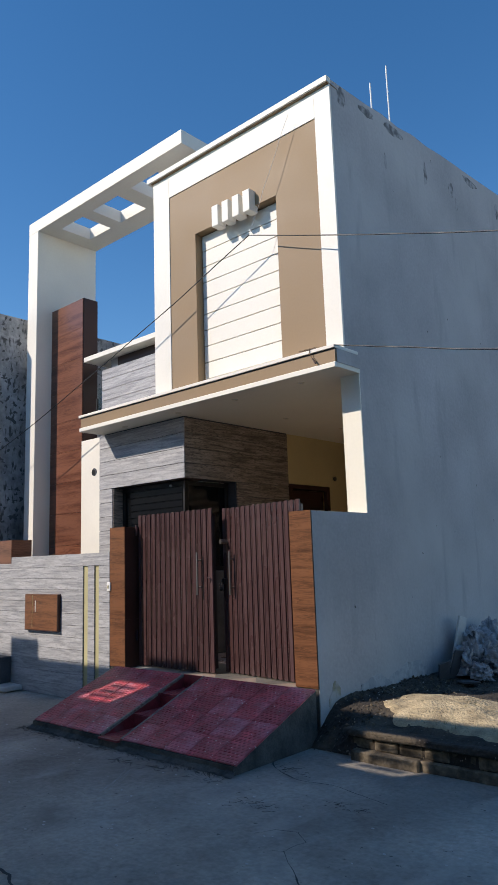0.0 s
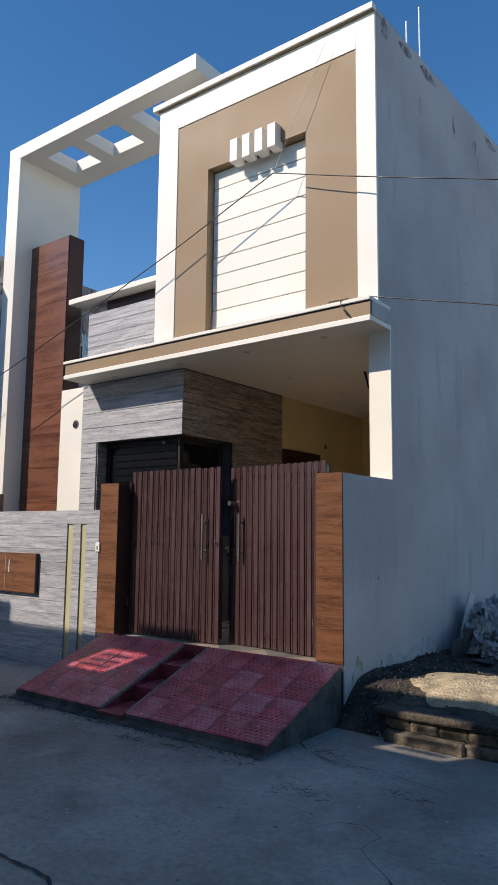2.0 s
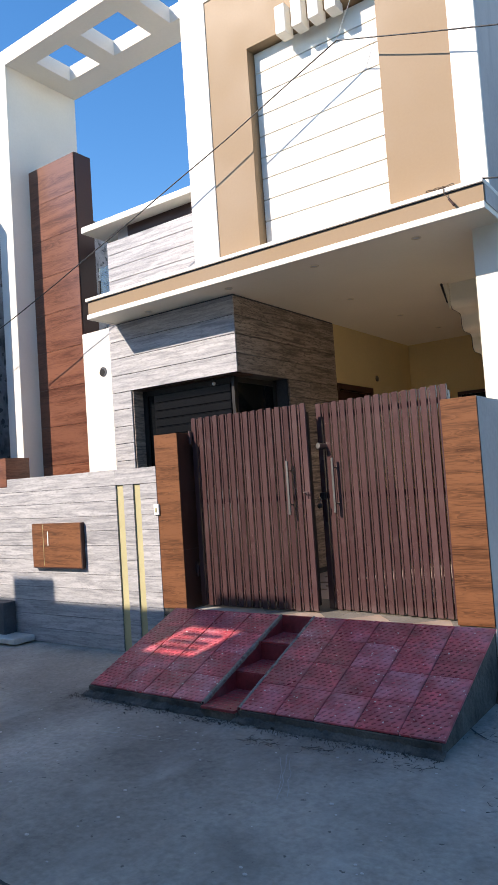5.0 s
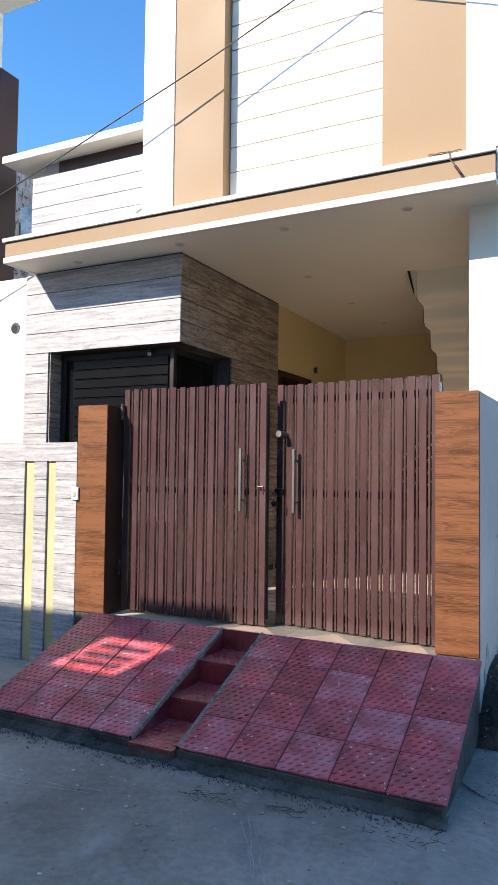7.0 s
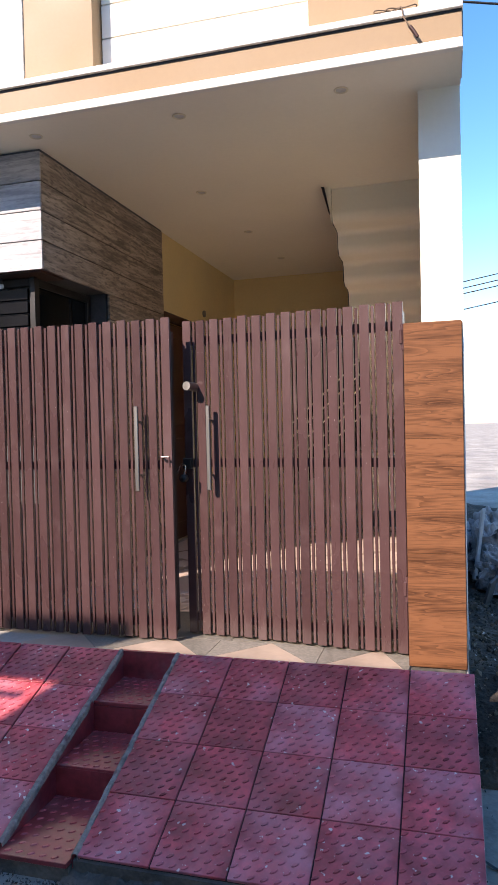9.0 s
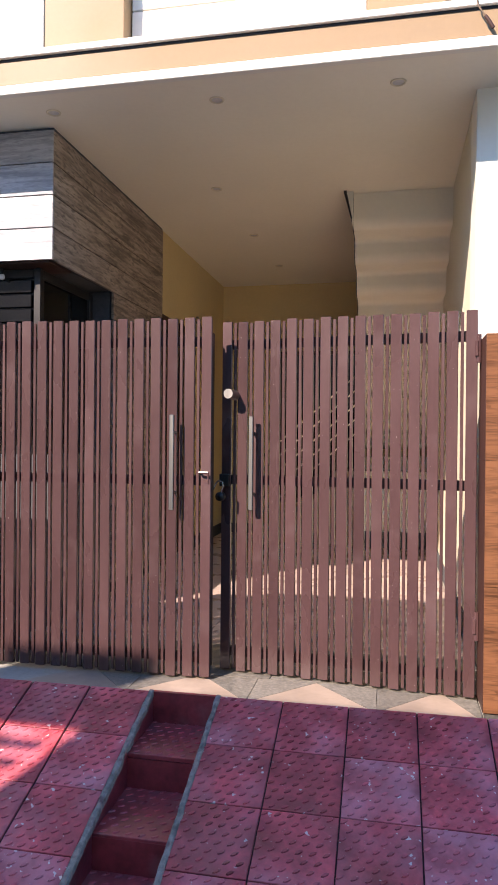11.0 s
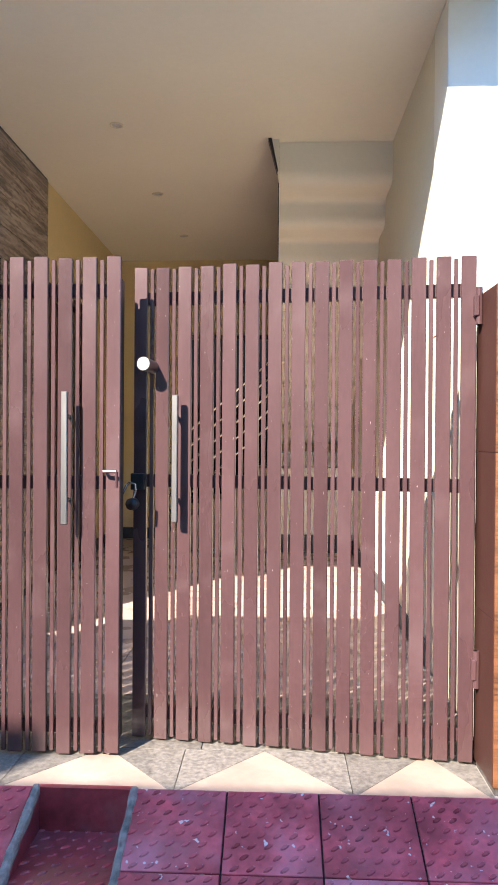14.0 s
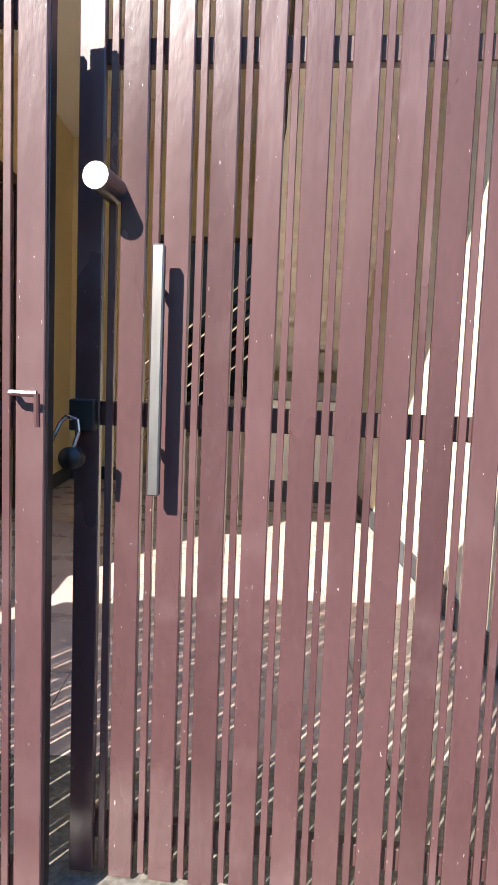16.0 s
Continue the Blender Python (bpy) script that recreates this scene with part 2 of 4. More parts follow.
M_FLOOR_CREAM = material("cream_floor_tile", (0.37, 0.285, 0.225), 0.35, spread=0.09, fine=30, coarse=5, bump=0.06, rand=0.06, tint=(0.24, 0.19, 0.155), tint_scale=6, tint_at=(0.55, 0.8))
M_FLOOR_GREY = material("grey_granite_tile", (0.20, 0.184, 0.158), 0.4, spread=0.22, fine=190, coarse=60, bump=0.5, bump_scale=60, rand=0.12, depth=0.002)
M_FLOOR_IN = material("pinkish_floor_tile", (0.52, 0.40, 0.35), 0.3, spread=0.08, fine=60, coarse=4, bump=0.05)
M_GROUT = material("grout", (0.42, 0.39, 0.34), 0.9, spread=0.1)
M_SAND = material("pale_sand", (0.52, 0.415, 0.26), 0.95, spread=0.22, fine=60, coarse=6, bump=1.0, bump_scale=40, speck=((0.14, 0.10, 0.06), 55, 0.70), depth=0.03)
M_DIRT = material("dark_soil", (0.055, 0.044, 0.034), 0.97, spread=0.35, fine=40, coarse=4, bump=1.0, bump_scale=25, tint=(0.12, 0.095, 0.066), tint_scale=2.6, tint_at=(0.5, 0.72), speck=((0.24, 0.21, 0.17), 30, 0.68), depth=0.04)
M_BRICK = material("plastered_brick", (0.22, 0.175, 0.12), 0.95, spread=0.35, fine=40, coarse=9, bump=1.0, bump_scale=20, rand=0.2, tint=(0.06, 0.048, 0.034), tint_scale=6, tint_at=(0.48, 0.64), depth=0.02)
M_TWINE = material("brown_twine", (0.17, 0.115, 0.075), 0.85, spread=0.2, bump=0.3)
M_SACK = material("grey_sacking", (0.46, 0.455, 0.46), 0.6, spread=0.25, fine=40, coarse=6, bump=0.6, tint=(0.05, 0.05, 0.058), tint_scale=5, tint_at=(0.52, 0.62))
M_BOARD = material("pale_board", (0.58, 0.57, 0.55), 0.7, spread=0.08, fine=40, coarse=4, bump=0.2)
M_SLATE = material("dark_board", (0.07, 0.075, 0.085), 0.7, spread=0.2, fine=40, coarse=4, bump=0.2)
M_MARBLE = material("worn_marble", (0.55, 0.54, 0.5), 0.4, spread=0.12, fine=20, coarse=4, bump=0.1)
M_RUBBLE = material("rubble", (0.10, 0.09, 0.078), 0.95, spread=0.4, fine=60, coarse=20, bump=0.6)
M_CHIP = material("plaster_chips", (0.6, 0.57, 0.53), 0.9, spread=0.15, bump=0.2)
M_FAR = material("far_plaster", (0.58, 0.50, 0.41), 0.9, spread=0.12, fine=10, coarse=0.5, bump=0.1)
M_GLASS = bpy.data.materials.new("dark_glass")
M_GLASS.use_nodes = True
g = M_GLASS.node_tree.nodes["Principled BSDF"]
g.inputs["Base Color"].default_value, g.inputs["Roughness"].default_value = (0.006, 0.007, 0.008, 1), 0.05
M_CLEAR = bpy.data.materials.new("clear_glass")
M_CLEAR.use_nodes = True
g = M_CLEAR.node_tree.nodes["Principled BSDF"]
g.inputs["Base Color"].default_value, g.inputs["Roughness"].default_value, g.inputs["Transmission Weight"].default_value = (0.75, 0.88, 0.86, 1), 0.05, 1.0


# ---------------------------------------------------------------- building helpers
def box(bm, x0, x1, y0, y1, z0, z1, bevel=0.0, segments=1):
    vs = [bm.verts.new((x, y, z)) for z in (z0, z1) for y in (y0, y1) for x in (x0, x1)]
    fs = [bm.faces.new([vs[i] for i in f]) for f in ((0, 2, 3, 1), (4, 5, 7, 6), (0, 1, 5, 4), (2, 6, 7, 3), (0, 4, 6, 2), (1, 3, 7, 5))]
    if bevel:
        es = list({e for f in fs for e in f.edges})
        bmesh.ops.bevel(bm, geom=es, offset=bevel, segments=segments, affect="EDGES", profile=0.5)
    return bm


def boxes(*rows, bevel=0.0):
    bm = bmesh.new()
    for r in rows:
        box(bm, *r, bevel=bevel)
    return bm


def prism(bm, profile, axis, a, b):
    """A straight prism over a closed outline in the two other axes."""
    def place(p, q):
        p = list(p)
        p.insert(axis, q)
        return p
    lo, hi = [bm.verts.new(place(p, a)) for p in profile], [bm.verts.new(place(p, b)) for p in profile]
    k = len(profile)
    bm.faces.new(lo)
    bm.faces.new(hi[::-1])
    for i in range(k):
        bm.faces.new((lo[i], hi[i], hi[(i + 1) % k], lo[(i + 1) % k]))
    bmesh.ops.recalc_face_normals(bm, faces=bm.faces)
    return bm


def rod(bm, a, b, r, seg=10, r2=None):
    a, b = Vector(a), Vector(b)
    d = b - a
    m = Matrix.Translation((a + b) / 2) @ d.to_track_quat("Z", "Y").to_matrix().to_4x4()
    bmesh.ops.create_cone(bm, cap_ends=True, segments=seg, radius1=r, radius2=r if r2 is None else r2, depth=d.length, matrix=m)
    return bm


def mesh(name, bm, mat, smooth=False):
    me = bpy.data.meshes.new(name)
    bm.to_mesh(me)
    bm.free()
    me.materials.append(mat)
    if smooth:
        for p in me.polygons:
            p.use_smooth = True
    return me


def thing(name, bm, mat, label="", category="", kind="", group="", smooth=False):
    return tagged(new(name, mesh(name, bm, mat, smooth)), label, category, group, kind)


def empty(name, at, label, category, kind="", group=""):
    e = new(name)
    e.location = at
    e.empty_display_size = 0.1
    return tagged(e, label, category, group, kind)


def part(name, bm, mat, parent, label="", smooth=False, kind=""):
    """One mesh under a thing; bm is in world metres."""
    ob = new(name, mesh(name, bm, mat, smooth))
    ob.parent = parent
    up = parent
    off = Matrix.Identity(4)
    while up is not None:
        off = up.matrix_basis @ off
        up = up.parent
    ob.matrix_parent_inverse = off.inverted()
    return tagged(ob, label, kind=kind)


def shared(name, me, parent, at, turn=None):
    """A piece on a shared mesh, at its place."""
    ob = new(name, me)
    ob.parent = parent
    ob.location = at
    if turn is not None:
        ob.rotation_euler = turn
    off = Matrix.Identity(4)
    up = parent
    while up is not None:
        off = up.matrix_basis @ off
        up = up.parent
    ob.matrix_parent_inverse = off.inverted()
    return ob


ROAD_Z = -0.51
FLOOR_Z = -0.03
SLOPE = 0.424 / 1.114

# ---------------------------------------------------------------- ground and road
def ground():
    bm = bmesh.new()
    xs = [-900, -200, -60, -25] + [-12 + 0.4 * i for i in range(61)] + [25, 60, 200, 900]
    ys = [-900, -200, -60, -25] + [-12 + 0.4 * i for i in range(51)] + [16, 40, 200, 900]
    rows = []
    for y in ys:
        row = []
        for x in xs:
            near = abs(x) < 11.5 and -11.5 < y < 3
            z = ROAD_Z + (0.012 * noise.noise((x * 0.5, y * 0.5, 0.0)) - 0.006 if near else -0.006)
            row.append(bm.verts.new((x, y, z)))
        rows.append(row)
    for j in range(len(ys) - 1):
        for i in range(len(xs) - 1):
            bm.faces.new((rows[j][i], rows[j][i + 1], rows[j + 1][i + 1], rows[j + 1][i]))
    thing("ground", bm, M_ROAD, "worn grey concrete lane with stains and scuffs", "ground", "structure", smooth=True)


ground()


# ---------------------------------------------------------------- the house: structure
def side_wall():
    """The plastered side wall: low beside the gate, full height from the porch column on."""
    bm = bmesh.new()
    low = box(bm, 1.28, 1.506, 0.10, 1.089, ROAD_Z - 0.1, 1.699)
    for v in low.verts:
        if v.co.x > 1.4 and v.co.y < 0.5:
            v.co.x = 1.478
    outline = [(1.09, ROAD_Z - 0.1), (1.09, 3.31), (0.62, 3.31), (0.62, 3.46), (0.825, 3.46), (0.825, 6.855)]
    for i in range(1, 22):
        y = 0.8 + 8.4 * i / 21
        outline.append((y, 6.85 + 0.082 * (y - 0.8) + 0.03 * noise.noise((y * 2.3, 0, 4))))
    outline += [(9.2, ROAD_Z - 0.1)]
    prism(bm, outline, 0, 1.28, 1.506)
    return thing("wall_side", bm, M_PLASTER, "bare grey cement-plastered side wall, stained and cracked", "wall", "structure")


side_wall()
thing("wall_porch_right", boxes((1.258, 1.279, 1.10, 6.0, FLOOR_Z, 3.29), (1.258, 1.279, 0.33, 1.10, FLOOR_Z, 1.69)), M_CREAM, "cream painted inner face of the porch side wall", "wall", "structure")
thing("porch_column", boxes((1.256, 1.5055, 1.070, 1.088, 1.70, 3.29), (1.253, 1.2575, 1.070, 1.35, 1.70, 3.29)), M_SOFFIT, "white painted porch column standing on the low wall", "column", "structure")
thing("wall_back", boxes((-1.45, 1.28, 6.0, 6.2, -0.1, 3.29)), M_YELLOW, "ochre painted rear wall of the porch", "wall", "structure")
thing("wall_porch_left", boxes((-1.65, -1.445, 3.35, 3.42, FLOOR_Z, 3.27), (-1.65, -1.445, 4.45, 6.0, FLOOR_Z, 3.27), (-1.65, -1.445, 3.42, 4.45, 2.40, 3.27)), M_YELLOW,
      "ochre painted porch wall with a dark doorway", "wall", "structure")
thing("floor_base", boxes((-1.50, 1.257, 0.03, 6.0, ROAD_Z - 0.05, FLOOR_Z - 0.012)), M_GROUT, "raised porch floor bed", "floor", "structure")
thing("wall_rooms", boxes((-1.80, -1.655, 3.30, 9.2, -0.5, 3.27), (-5.0, -1.80, 3.1, 9.2, -0.5, 3.27)), M_WHITE, "plain wall of the rooms behind the porch", "wall", "structure")


def canopy_lift(x):
    return 0.012 + 0.022 * (x + 3.27) / 4.77


def canopy():
    top = empty("canopy_slab", (-1, 1, 3.25), "long flat canopy slab with a tan fascia and white edges", "canopy", "structure")
    part("soffit", boxes((-3.255, 1.510, 0.612, 1.085, 3.246, 3.30), (-3.255, 1.279, 1.085, 6.0, 3.246, 3.30)), M_SOFFIT, top, "off-white painted soffit")
    part("fascia", boxes((-3.255, 1.511, 0.612, 1.06, 3.302, 3.44)), M_TAN, top, "tan painted fascia")
    part("bottom_lip", boxes((-3.27, 1.516, 0.596, 0.64, 3.236, 3.292), (-3.27, -3.24, 0.64, 1.06, 3.236, 3.292), bevel=0.004), M_WHITE, top, "white painted lip")
    # Black strip that draws the thin dark line below the cap.
    part("drip_groove", boxes((-3.256, 1.512, 0.607, 0.64, 3.44, 3.452)), M_BLACK, top, "thin black strip under the cap")
    part("top_cap", boxes((-3.28, 1.519, 0.588, 1.06, 3.452, 3.492), bevel=0.004), M_WHITE, top, "white painted cap")
    part("roof_slab", boxes((-3.26, 1.24, 1.06, 6.0, 3.30, 3.47)), M_CEMENT, top)
    part("end_face", boxes((1.5125, 1.519, 0.64, 1.10, 3.296, 3.45)), M_PLASTER, top, "plastered end of the slab")
    # the slab rises slightly towards the plot
    for ob in top.children:
        for v in ob.data.vertices:
            v.co.z += canopy_lift(v.co.x)
    return top


canopy()


def upper_block():
    """The upper storey: white border, tan panel and the recessed white plank panel."""
    top = empty("upper_storey", (-0.15, 0.8, 3.49), "upper storey front in white and tan with a recessed white plank panel", "facade", "structure")
    x0, x1, y = -1.70, 1.512, 0.79
    for r in ((x0, -1.355, y, 1.0, 3.49, 6.78), (1.278, x1, y, 0.82, 3.492, 6.78), (-1.355, 1.278, y, 0.94, 6.435, 6.78)):
        part("border", boxes(r, bevel=0.003), M_WHITE, top, "smooth white border")
    for r in ((-1.355, -0.835, y + 0.012, 1.0, 3.49, 6.435), (0.622, 1.278, y + 0.012, 1.0, 3.49, 6.435), (-0.835, 0.622, y + 0.012, 1.0, 5.70, 6.435)):
        part("panel", boxes(r), M_TAN, top, "tan painted panel")
    part("recess_back", boxes((-0.835, 0.622, 0.955, 1.0, 3.49, 5.70)), M_CEMENT, top, "grey joints")
    for i in range(10):
        z = 3.419 + i * 0.2275
        part("plank", boxes((-0.826, 0.614, 0.925, 0.953, max(z + 0.005, 3.495), min(z + 0.2215, 5.695)), bevel=0.002), M_WHITE, top)
    part("parapet_cap", boxes((x0 - 0.085, 1.40, 0.735, 0.98, 6.79, 6.865), (1.40, x1 + 0.002, 0.735, 0.822, 6.79, 6.865), bevel=0.003), M_WHITE, top, "white parapet cap")
    part("shadow_line", boxes((x0 - 0.02, x1, 0.76, 0.96, 6.78, 6.79)), M_TAN, top)
    part("left_side", boxes((x0 + 0.002, x0 + 0.25, 1.0, 9.2, 3.49, 6.78)), M_WHITE, top)
    part("roof", boxes((x0 + 0.25, 1.24, 1.0, 9.2, 6.3, 6.45)), M_CEMENT, top)
    for i in range(4):
        x = -0.40 + 0.187 * i
        part("block", boxes((x, x + 0.115, 0.69, 0.85, 5.605, 5.895), bevel=0.004), M_WHITE, top, "white projecting block")
    return top


upper_block()


def portal_frame():
    top = empty("portal_frame", (-5.0, 1.4, 1.3), "tall white portal frame with square skylight holes in its beam", "frame", "structure")
    part("leg", boxes((-5.17, -4.87, 0.79, 2.03, ROAD_Z, 7.18), bevel=0.004), M_WHITE, top, "white painted leg")
    bm = bmesh.new()
    z0, z1, y0, y1 = 7.18, 7.395, 0.79, 2.03
    cuts = [(-4.52, -3.89), (-3.60, -2.90), (-2.56, -1.90)]
    xs = [-5.17] + [v for c in cuts for v in c] + [-1.07]
    for a, b in zip(xs[0::2], xs[1::2]):
        box(bm, a, b, y0, y1, z0, z1)
    for a, b in cuts:
        box(bm, a, b, y0, 1.05, z0, z1)
        box(bm, a, b, 1.65, y1, z0, z1)
    bmesh.ops.remove_doubles(bm, verts=bm.verts, dist=1e-4)
    part("beam", bm, M_WHITE, top, "white beam with holes")
    part("roof_post", boxes((-1.5, -1.25, 1.62, 1.98, 6.45, 7.18)), M_WHITE, top)
    return top


portal_frame()


def clad_tower():
    top = empty("clad_tower", (-4.4, 1.2, 1.0), "tall pier clad in red-brown wood-look tiles with dark sides", "tower", "structure")
    # Core sides darker than the tiles; their shade is put into the brown.
    part("core", boxes((-4.95, -3.925, 1.115, 1.40, ROAD_Z, 5.74), bevel=0.003), M_BROWN, top, "dark brown sides with their shade painted in")
    for i in range(12):
        z = ROAD_Z + i * 0.52
        part("tile", boxes((-4.945, -3.935, 1.10, 1.113, z + 0.002, min(z + 0.518, 5.735)), bevel=0.001), M_TOWER, top)
    return top


clad_tower()

# white pier with a drain hole
pier = thing("white_pier", boxes((-3.92, -3.395, 1.085, 1.40, ROAD_Z, 3.245)), M_WHITE, "white painted pier beside the grey cladding", "pier", "structure")
bm = bmesh.new()
rod(bm, (-3.56, 1.078, 2.70), (-3.56, 1.09, 2.70), 0.062, 20)
drain = part("drain_ring", bm, M_SLATE, pier, "dark plastic drain ring")
bm = bmesh.new()
rod(bm, (-3.575, 1.074, 2.695), (-3.575, 1.079, 2.695), 0.045, 20)
part("drain_mouth", bm, M_BLACK, pier)


def balcony_wall():
    top = empty("balcony_parapet", (-2.6, 1.1, 3.47), "grey wood-look balcony parapet under a white ledge", "parapet", "structure")
    part("core", boxes((-3.37, -1.70, 1.12, 1.30, 3.47, 4.33)), M_SLATE, top)
    for i in range(5):
        z = 3.49 + i * 0.17
        part("plank", boxes((-3.38, -1.70, 1.10, 1.118, z, z + 0.164), bevel=0.0015), M_PLANK, top)
    part("brown_band", boxes((-3.10, -1.70, 1.20, 1.30, 4.34, 4.52)), M_BROWN, top, "dark brown band under the ledge")
    part("ledge", boxes((-3.72, -1.70, 0.98, 1.75, 4.52, 4.60), bevel=0.004), M_WHITE, top, "white projecting ledge")
    part("ledge_prop", boxes((-3.30, -3.12, 1.22, 1.30, 4.33, 4.52)), M_PLASTER, top)
    return top


balcony_wall()
gp = empty("balcony_glass_panel", (-3.6, 1.2, 3.47), "clear glass balcony panel in a dark clamp", "glass panel")
part("pane", boxes((-3.70, -3.40, 1.245, 1.255, 3.49, 4.12)), M_CLEAR, gp, "clear glass pane").visible_shadow = False
part("clamp", boxes((-3.73, -3.70, 1.235, 1.265, 3.75, 3.95)), M_BLACK, gp, "black clamp")


# ---------------------------------------------------------------- ground floor room with the corner window
def room_front():
    top = empty("wall_room", (-2.4, 1.06, 0), "projecting room corner clad in grey wood-look planks", "wall", "structure")
    part("core", boxes((-3.393, -3.062, 1.08, 1.42, ROAD_Z, 3.285), (-3.062, -1.46, 1.08, 1.42, 2.40, 3.285), (-1.70, -1.46, 1.42, 3.35, 2.40, 3.285),
                       (-1.70, -1.46, 2.12, 3.35, ROAD_Z, 2.40), (-3.06, -1.46, 1.10, 1.42, ROAD_Z, 1.10), (-1.70, -1.46, 1.42, 2.12, ROAD_Z, 1.10)), M_SLATE, top)
    h = 0.2145
    for i in range(4):
        z = 2.392 + i * h
        part("plank", boxes((-3.395, -1.422, 1.062, 1.078, z + 0.003, z + h - 0.004), bevel=0.0015), M_PLANK, top)
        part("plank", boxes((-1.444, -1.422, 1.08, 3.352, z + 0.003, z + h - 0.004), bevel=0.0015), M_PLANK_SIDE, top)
    for i in range(12):
        z = 2.392 - (i + 1) * h
        part("plank", boxes((-3.395, -3.064, 1.062, 1.078, z + 0.003, z + h - 0.004), bevel=0.0015), M_PLANK, top)
        if z > 0:
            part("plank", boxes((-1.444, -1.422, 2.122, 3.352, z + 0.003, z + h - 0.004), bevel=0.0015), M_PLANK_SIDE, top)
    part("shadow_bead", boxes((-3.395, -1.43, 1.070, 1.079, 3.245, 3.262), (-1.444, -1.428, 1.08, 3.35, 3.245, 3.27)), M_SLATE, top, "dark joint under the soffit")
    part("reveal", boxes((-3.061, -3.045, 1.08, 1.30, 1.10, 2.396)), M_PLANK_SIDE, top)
    part("lintel_underside", boxes((-3.04, -1.46, 1.09, 1.42, 2.384, 2.398)), M_BROWN, top)
    return top


room_front()


def corner_window():
    win = empty("window_1", (-2.2, 1.2, 1.1), "dark corner window with black frame and a half-lowered slatted shutter", "window", "structure")
    y, x = 1.24, -1.60
    part("frame", boxes((-3.04, -2.98, y, y + 0.06, 1.10, 2.38), (x - 0.05, x, y, y + 0.06, 1.10, 2.38), (-2.98, x - 0.05, y, y + 0.06, 2.32, 2.38), (-2.98, x - 0.05, y, y + 0.06, 1.10, 1.16), bevel=0.003), M_BLACK, win, "black frame")
    part("side_frame", boxes((x - 0.05, x, 2.05, 2.11, 1.10, 2.38), (x - 0.05, x, y + 0.06, 2.05, 2.32, 2.38), (x - 0.05, x, y + 0.06, 2.05, 1.10, 1.16), bevel=0.003), M_BLACK, win, "black frame")
    part("pane", boxes((-2.98, x - 0.05, y + 0.025, y + 0.033, 1.16, 2.32)), M_GLASS, win, "dark glass")
    part("pane", boxes((x - 0.03, x - 0.022, y + 0.06, 2.05, 1.16, 2.32)), M_GLASS, win, "dark glass")
    for i in range(11):
        z = 1.22 + i * 0.1
        part("slat", boxes((-2.86, x - 0.07, y + 0.004, y + 0.022, z, z + 0.088), bevel=0.004), M_SHUTTER, win)
    part("corner_post", boxes((x - 0.02, x + 0.015, y - 0.03, y + 0.005, 1.10, 2.38)), M_BLACK, win)


corner_window()
# White globe and holder, added to give the small white dot at the window.
white_dot = empty("window_lamp", (-1.87, 1.2, 2.33), "small white round globe added under the dark window head", "lamp")
bm = bmesh.new()
bmesh.ops.create_uvsphere(bm, u_segments=16, v_segments=10, radius=0.021, matrix=Matrix.Translation((-1.868, 1.20, 2.325)))
part("globe", bm, M_PLASTIC, white_dot, "white globe", True)
bm = bmesh.new()
rod(bm, (-1.868, 1.20, 2.34), (-1.868, 1.20, 2.384), 0.012, 12)
part("holder", bm, M_BLACK, white_dot, "black holder")
door = empty("door_1", (-1.5, 3.95, 0), "dark brown wooden door in a dark frame", "door", "structure")
part("frame", boxes((-1.50, -1.42, 3.36, 3.46, FLOOR_Z, 2.44), (-1.50, -1.42, 4.40, 4.48, FLOOR_Z, 2.44), (-1.50, -1.42, 3.46, 4.40, 2.36, 2.44), bevel=0.004), M_BROWN, door)
part("leaf", boxes((-1.56, -1.52, 3.46, 4.40, FLOOR_Z, 2.36)), M_BROWN, door)
part("panel", boxes((-1.525, -1.510, 3.58, 4.28, 1.25, 2.22), (-1.525, -1.510, 3.58, 4.28, 0.15, 1.1), bevel=0.01), M_BROWN, door)
bm = bmesh.new()
rod(bm, (-1.445, 4.67, 2.60), (-1.425, 4.67, 2.60), 0.04, 14)
thing("wall_lamp_holder", bm, M_STEEL, "small metal lamp holder on the ochre wall", "lamp holder")


# ---------------------------------------------------------------- compound wall
def compound_wall():
    top = empty("compound_wall", (-3.3, 0.1, ROAD_Z), "low front wall clad in pale grey wood-look planks with two pale recessed strips", "wall", "structure")
    part("core", boxes((-5.02, -1.811, 0.098, 0.28, ROAD_Z - 0.05, 1.375)), M_STRIP, top, "pale yellow painted strips")
    for x0, x1 in ((-5.02, -2.401), (-2.289, -2.146), (-2.044, -1.812)):
        part("joint_backing", boxes((x0 + 0.002, x1 - 0.002, 0.0945, 0.099, ROAD_Z - 0.02, 1.37)), M_SLATE, top)
    h = 0.158
    for i in range(12):
        z = 1.385 - (i + 1) * h
        spans = [(-5.02, -2.401), (-2.401, -1.812)] if i < 1 else [(-5.02, -2.401), (-2.289, -2.146), (-2.044, -1.812)]
        for a, b in spans:
            part("plank", boxes((a, b, 0.08, 0.094, z + 0.0018, z + h - 0.0018), bevel=0.0012), M_PLANK, top)
    part("coping", boxes((-4.27, -1.812, 0.078, 0.29, 1.376, 1.392)), M_PLANK, top)
    return top


compound_wall()


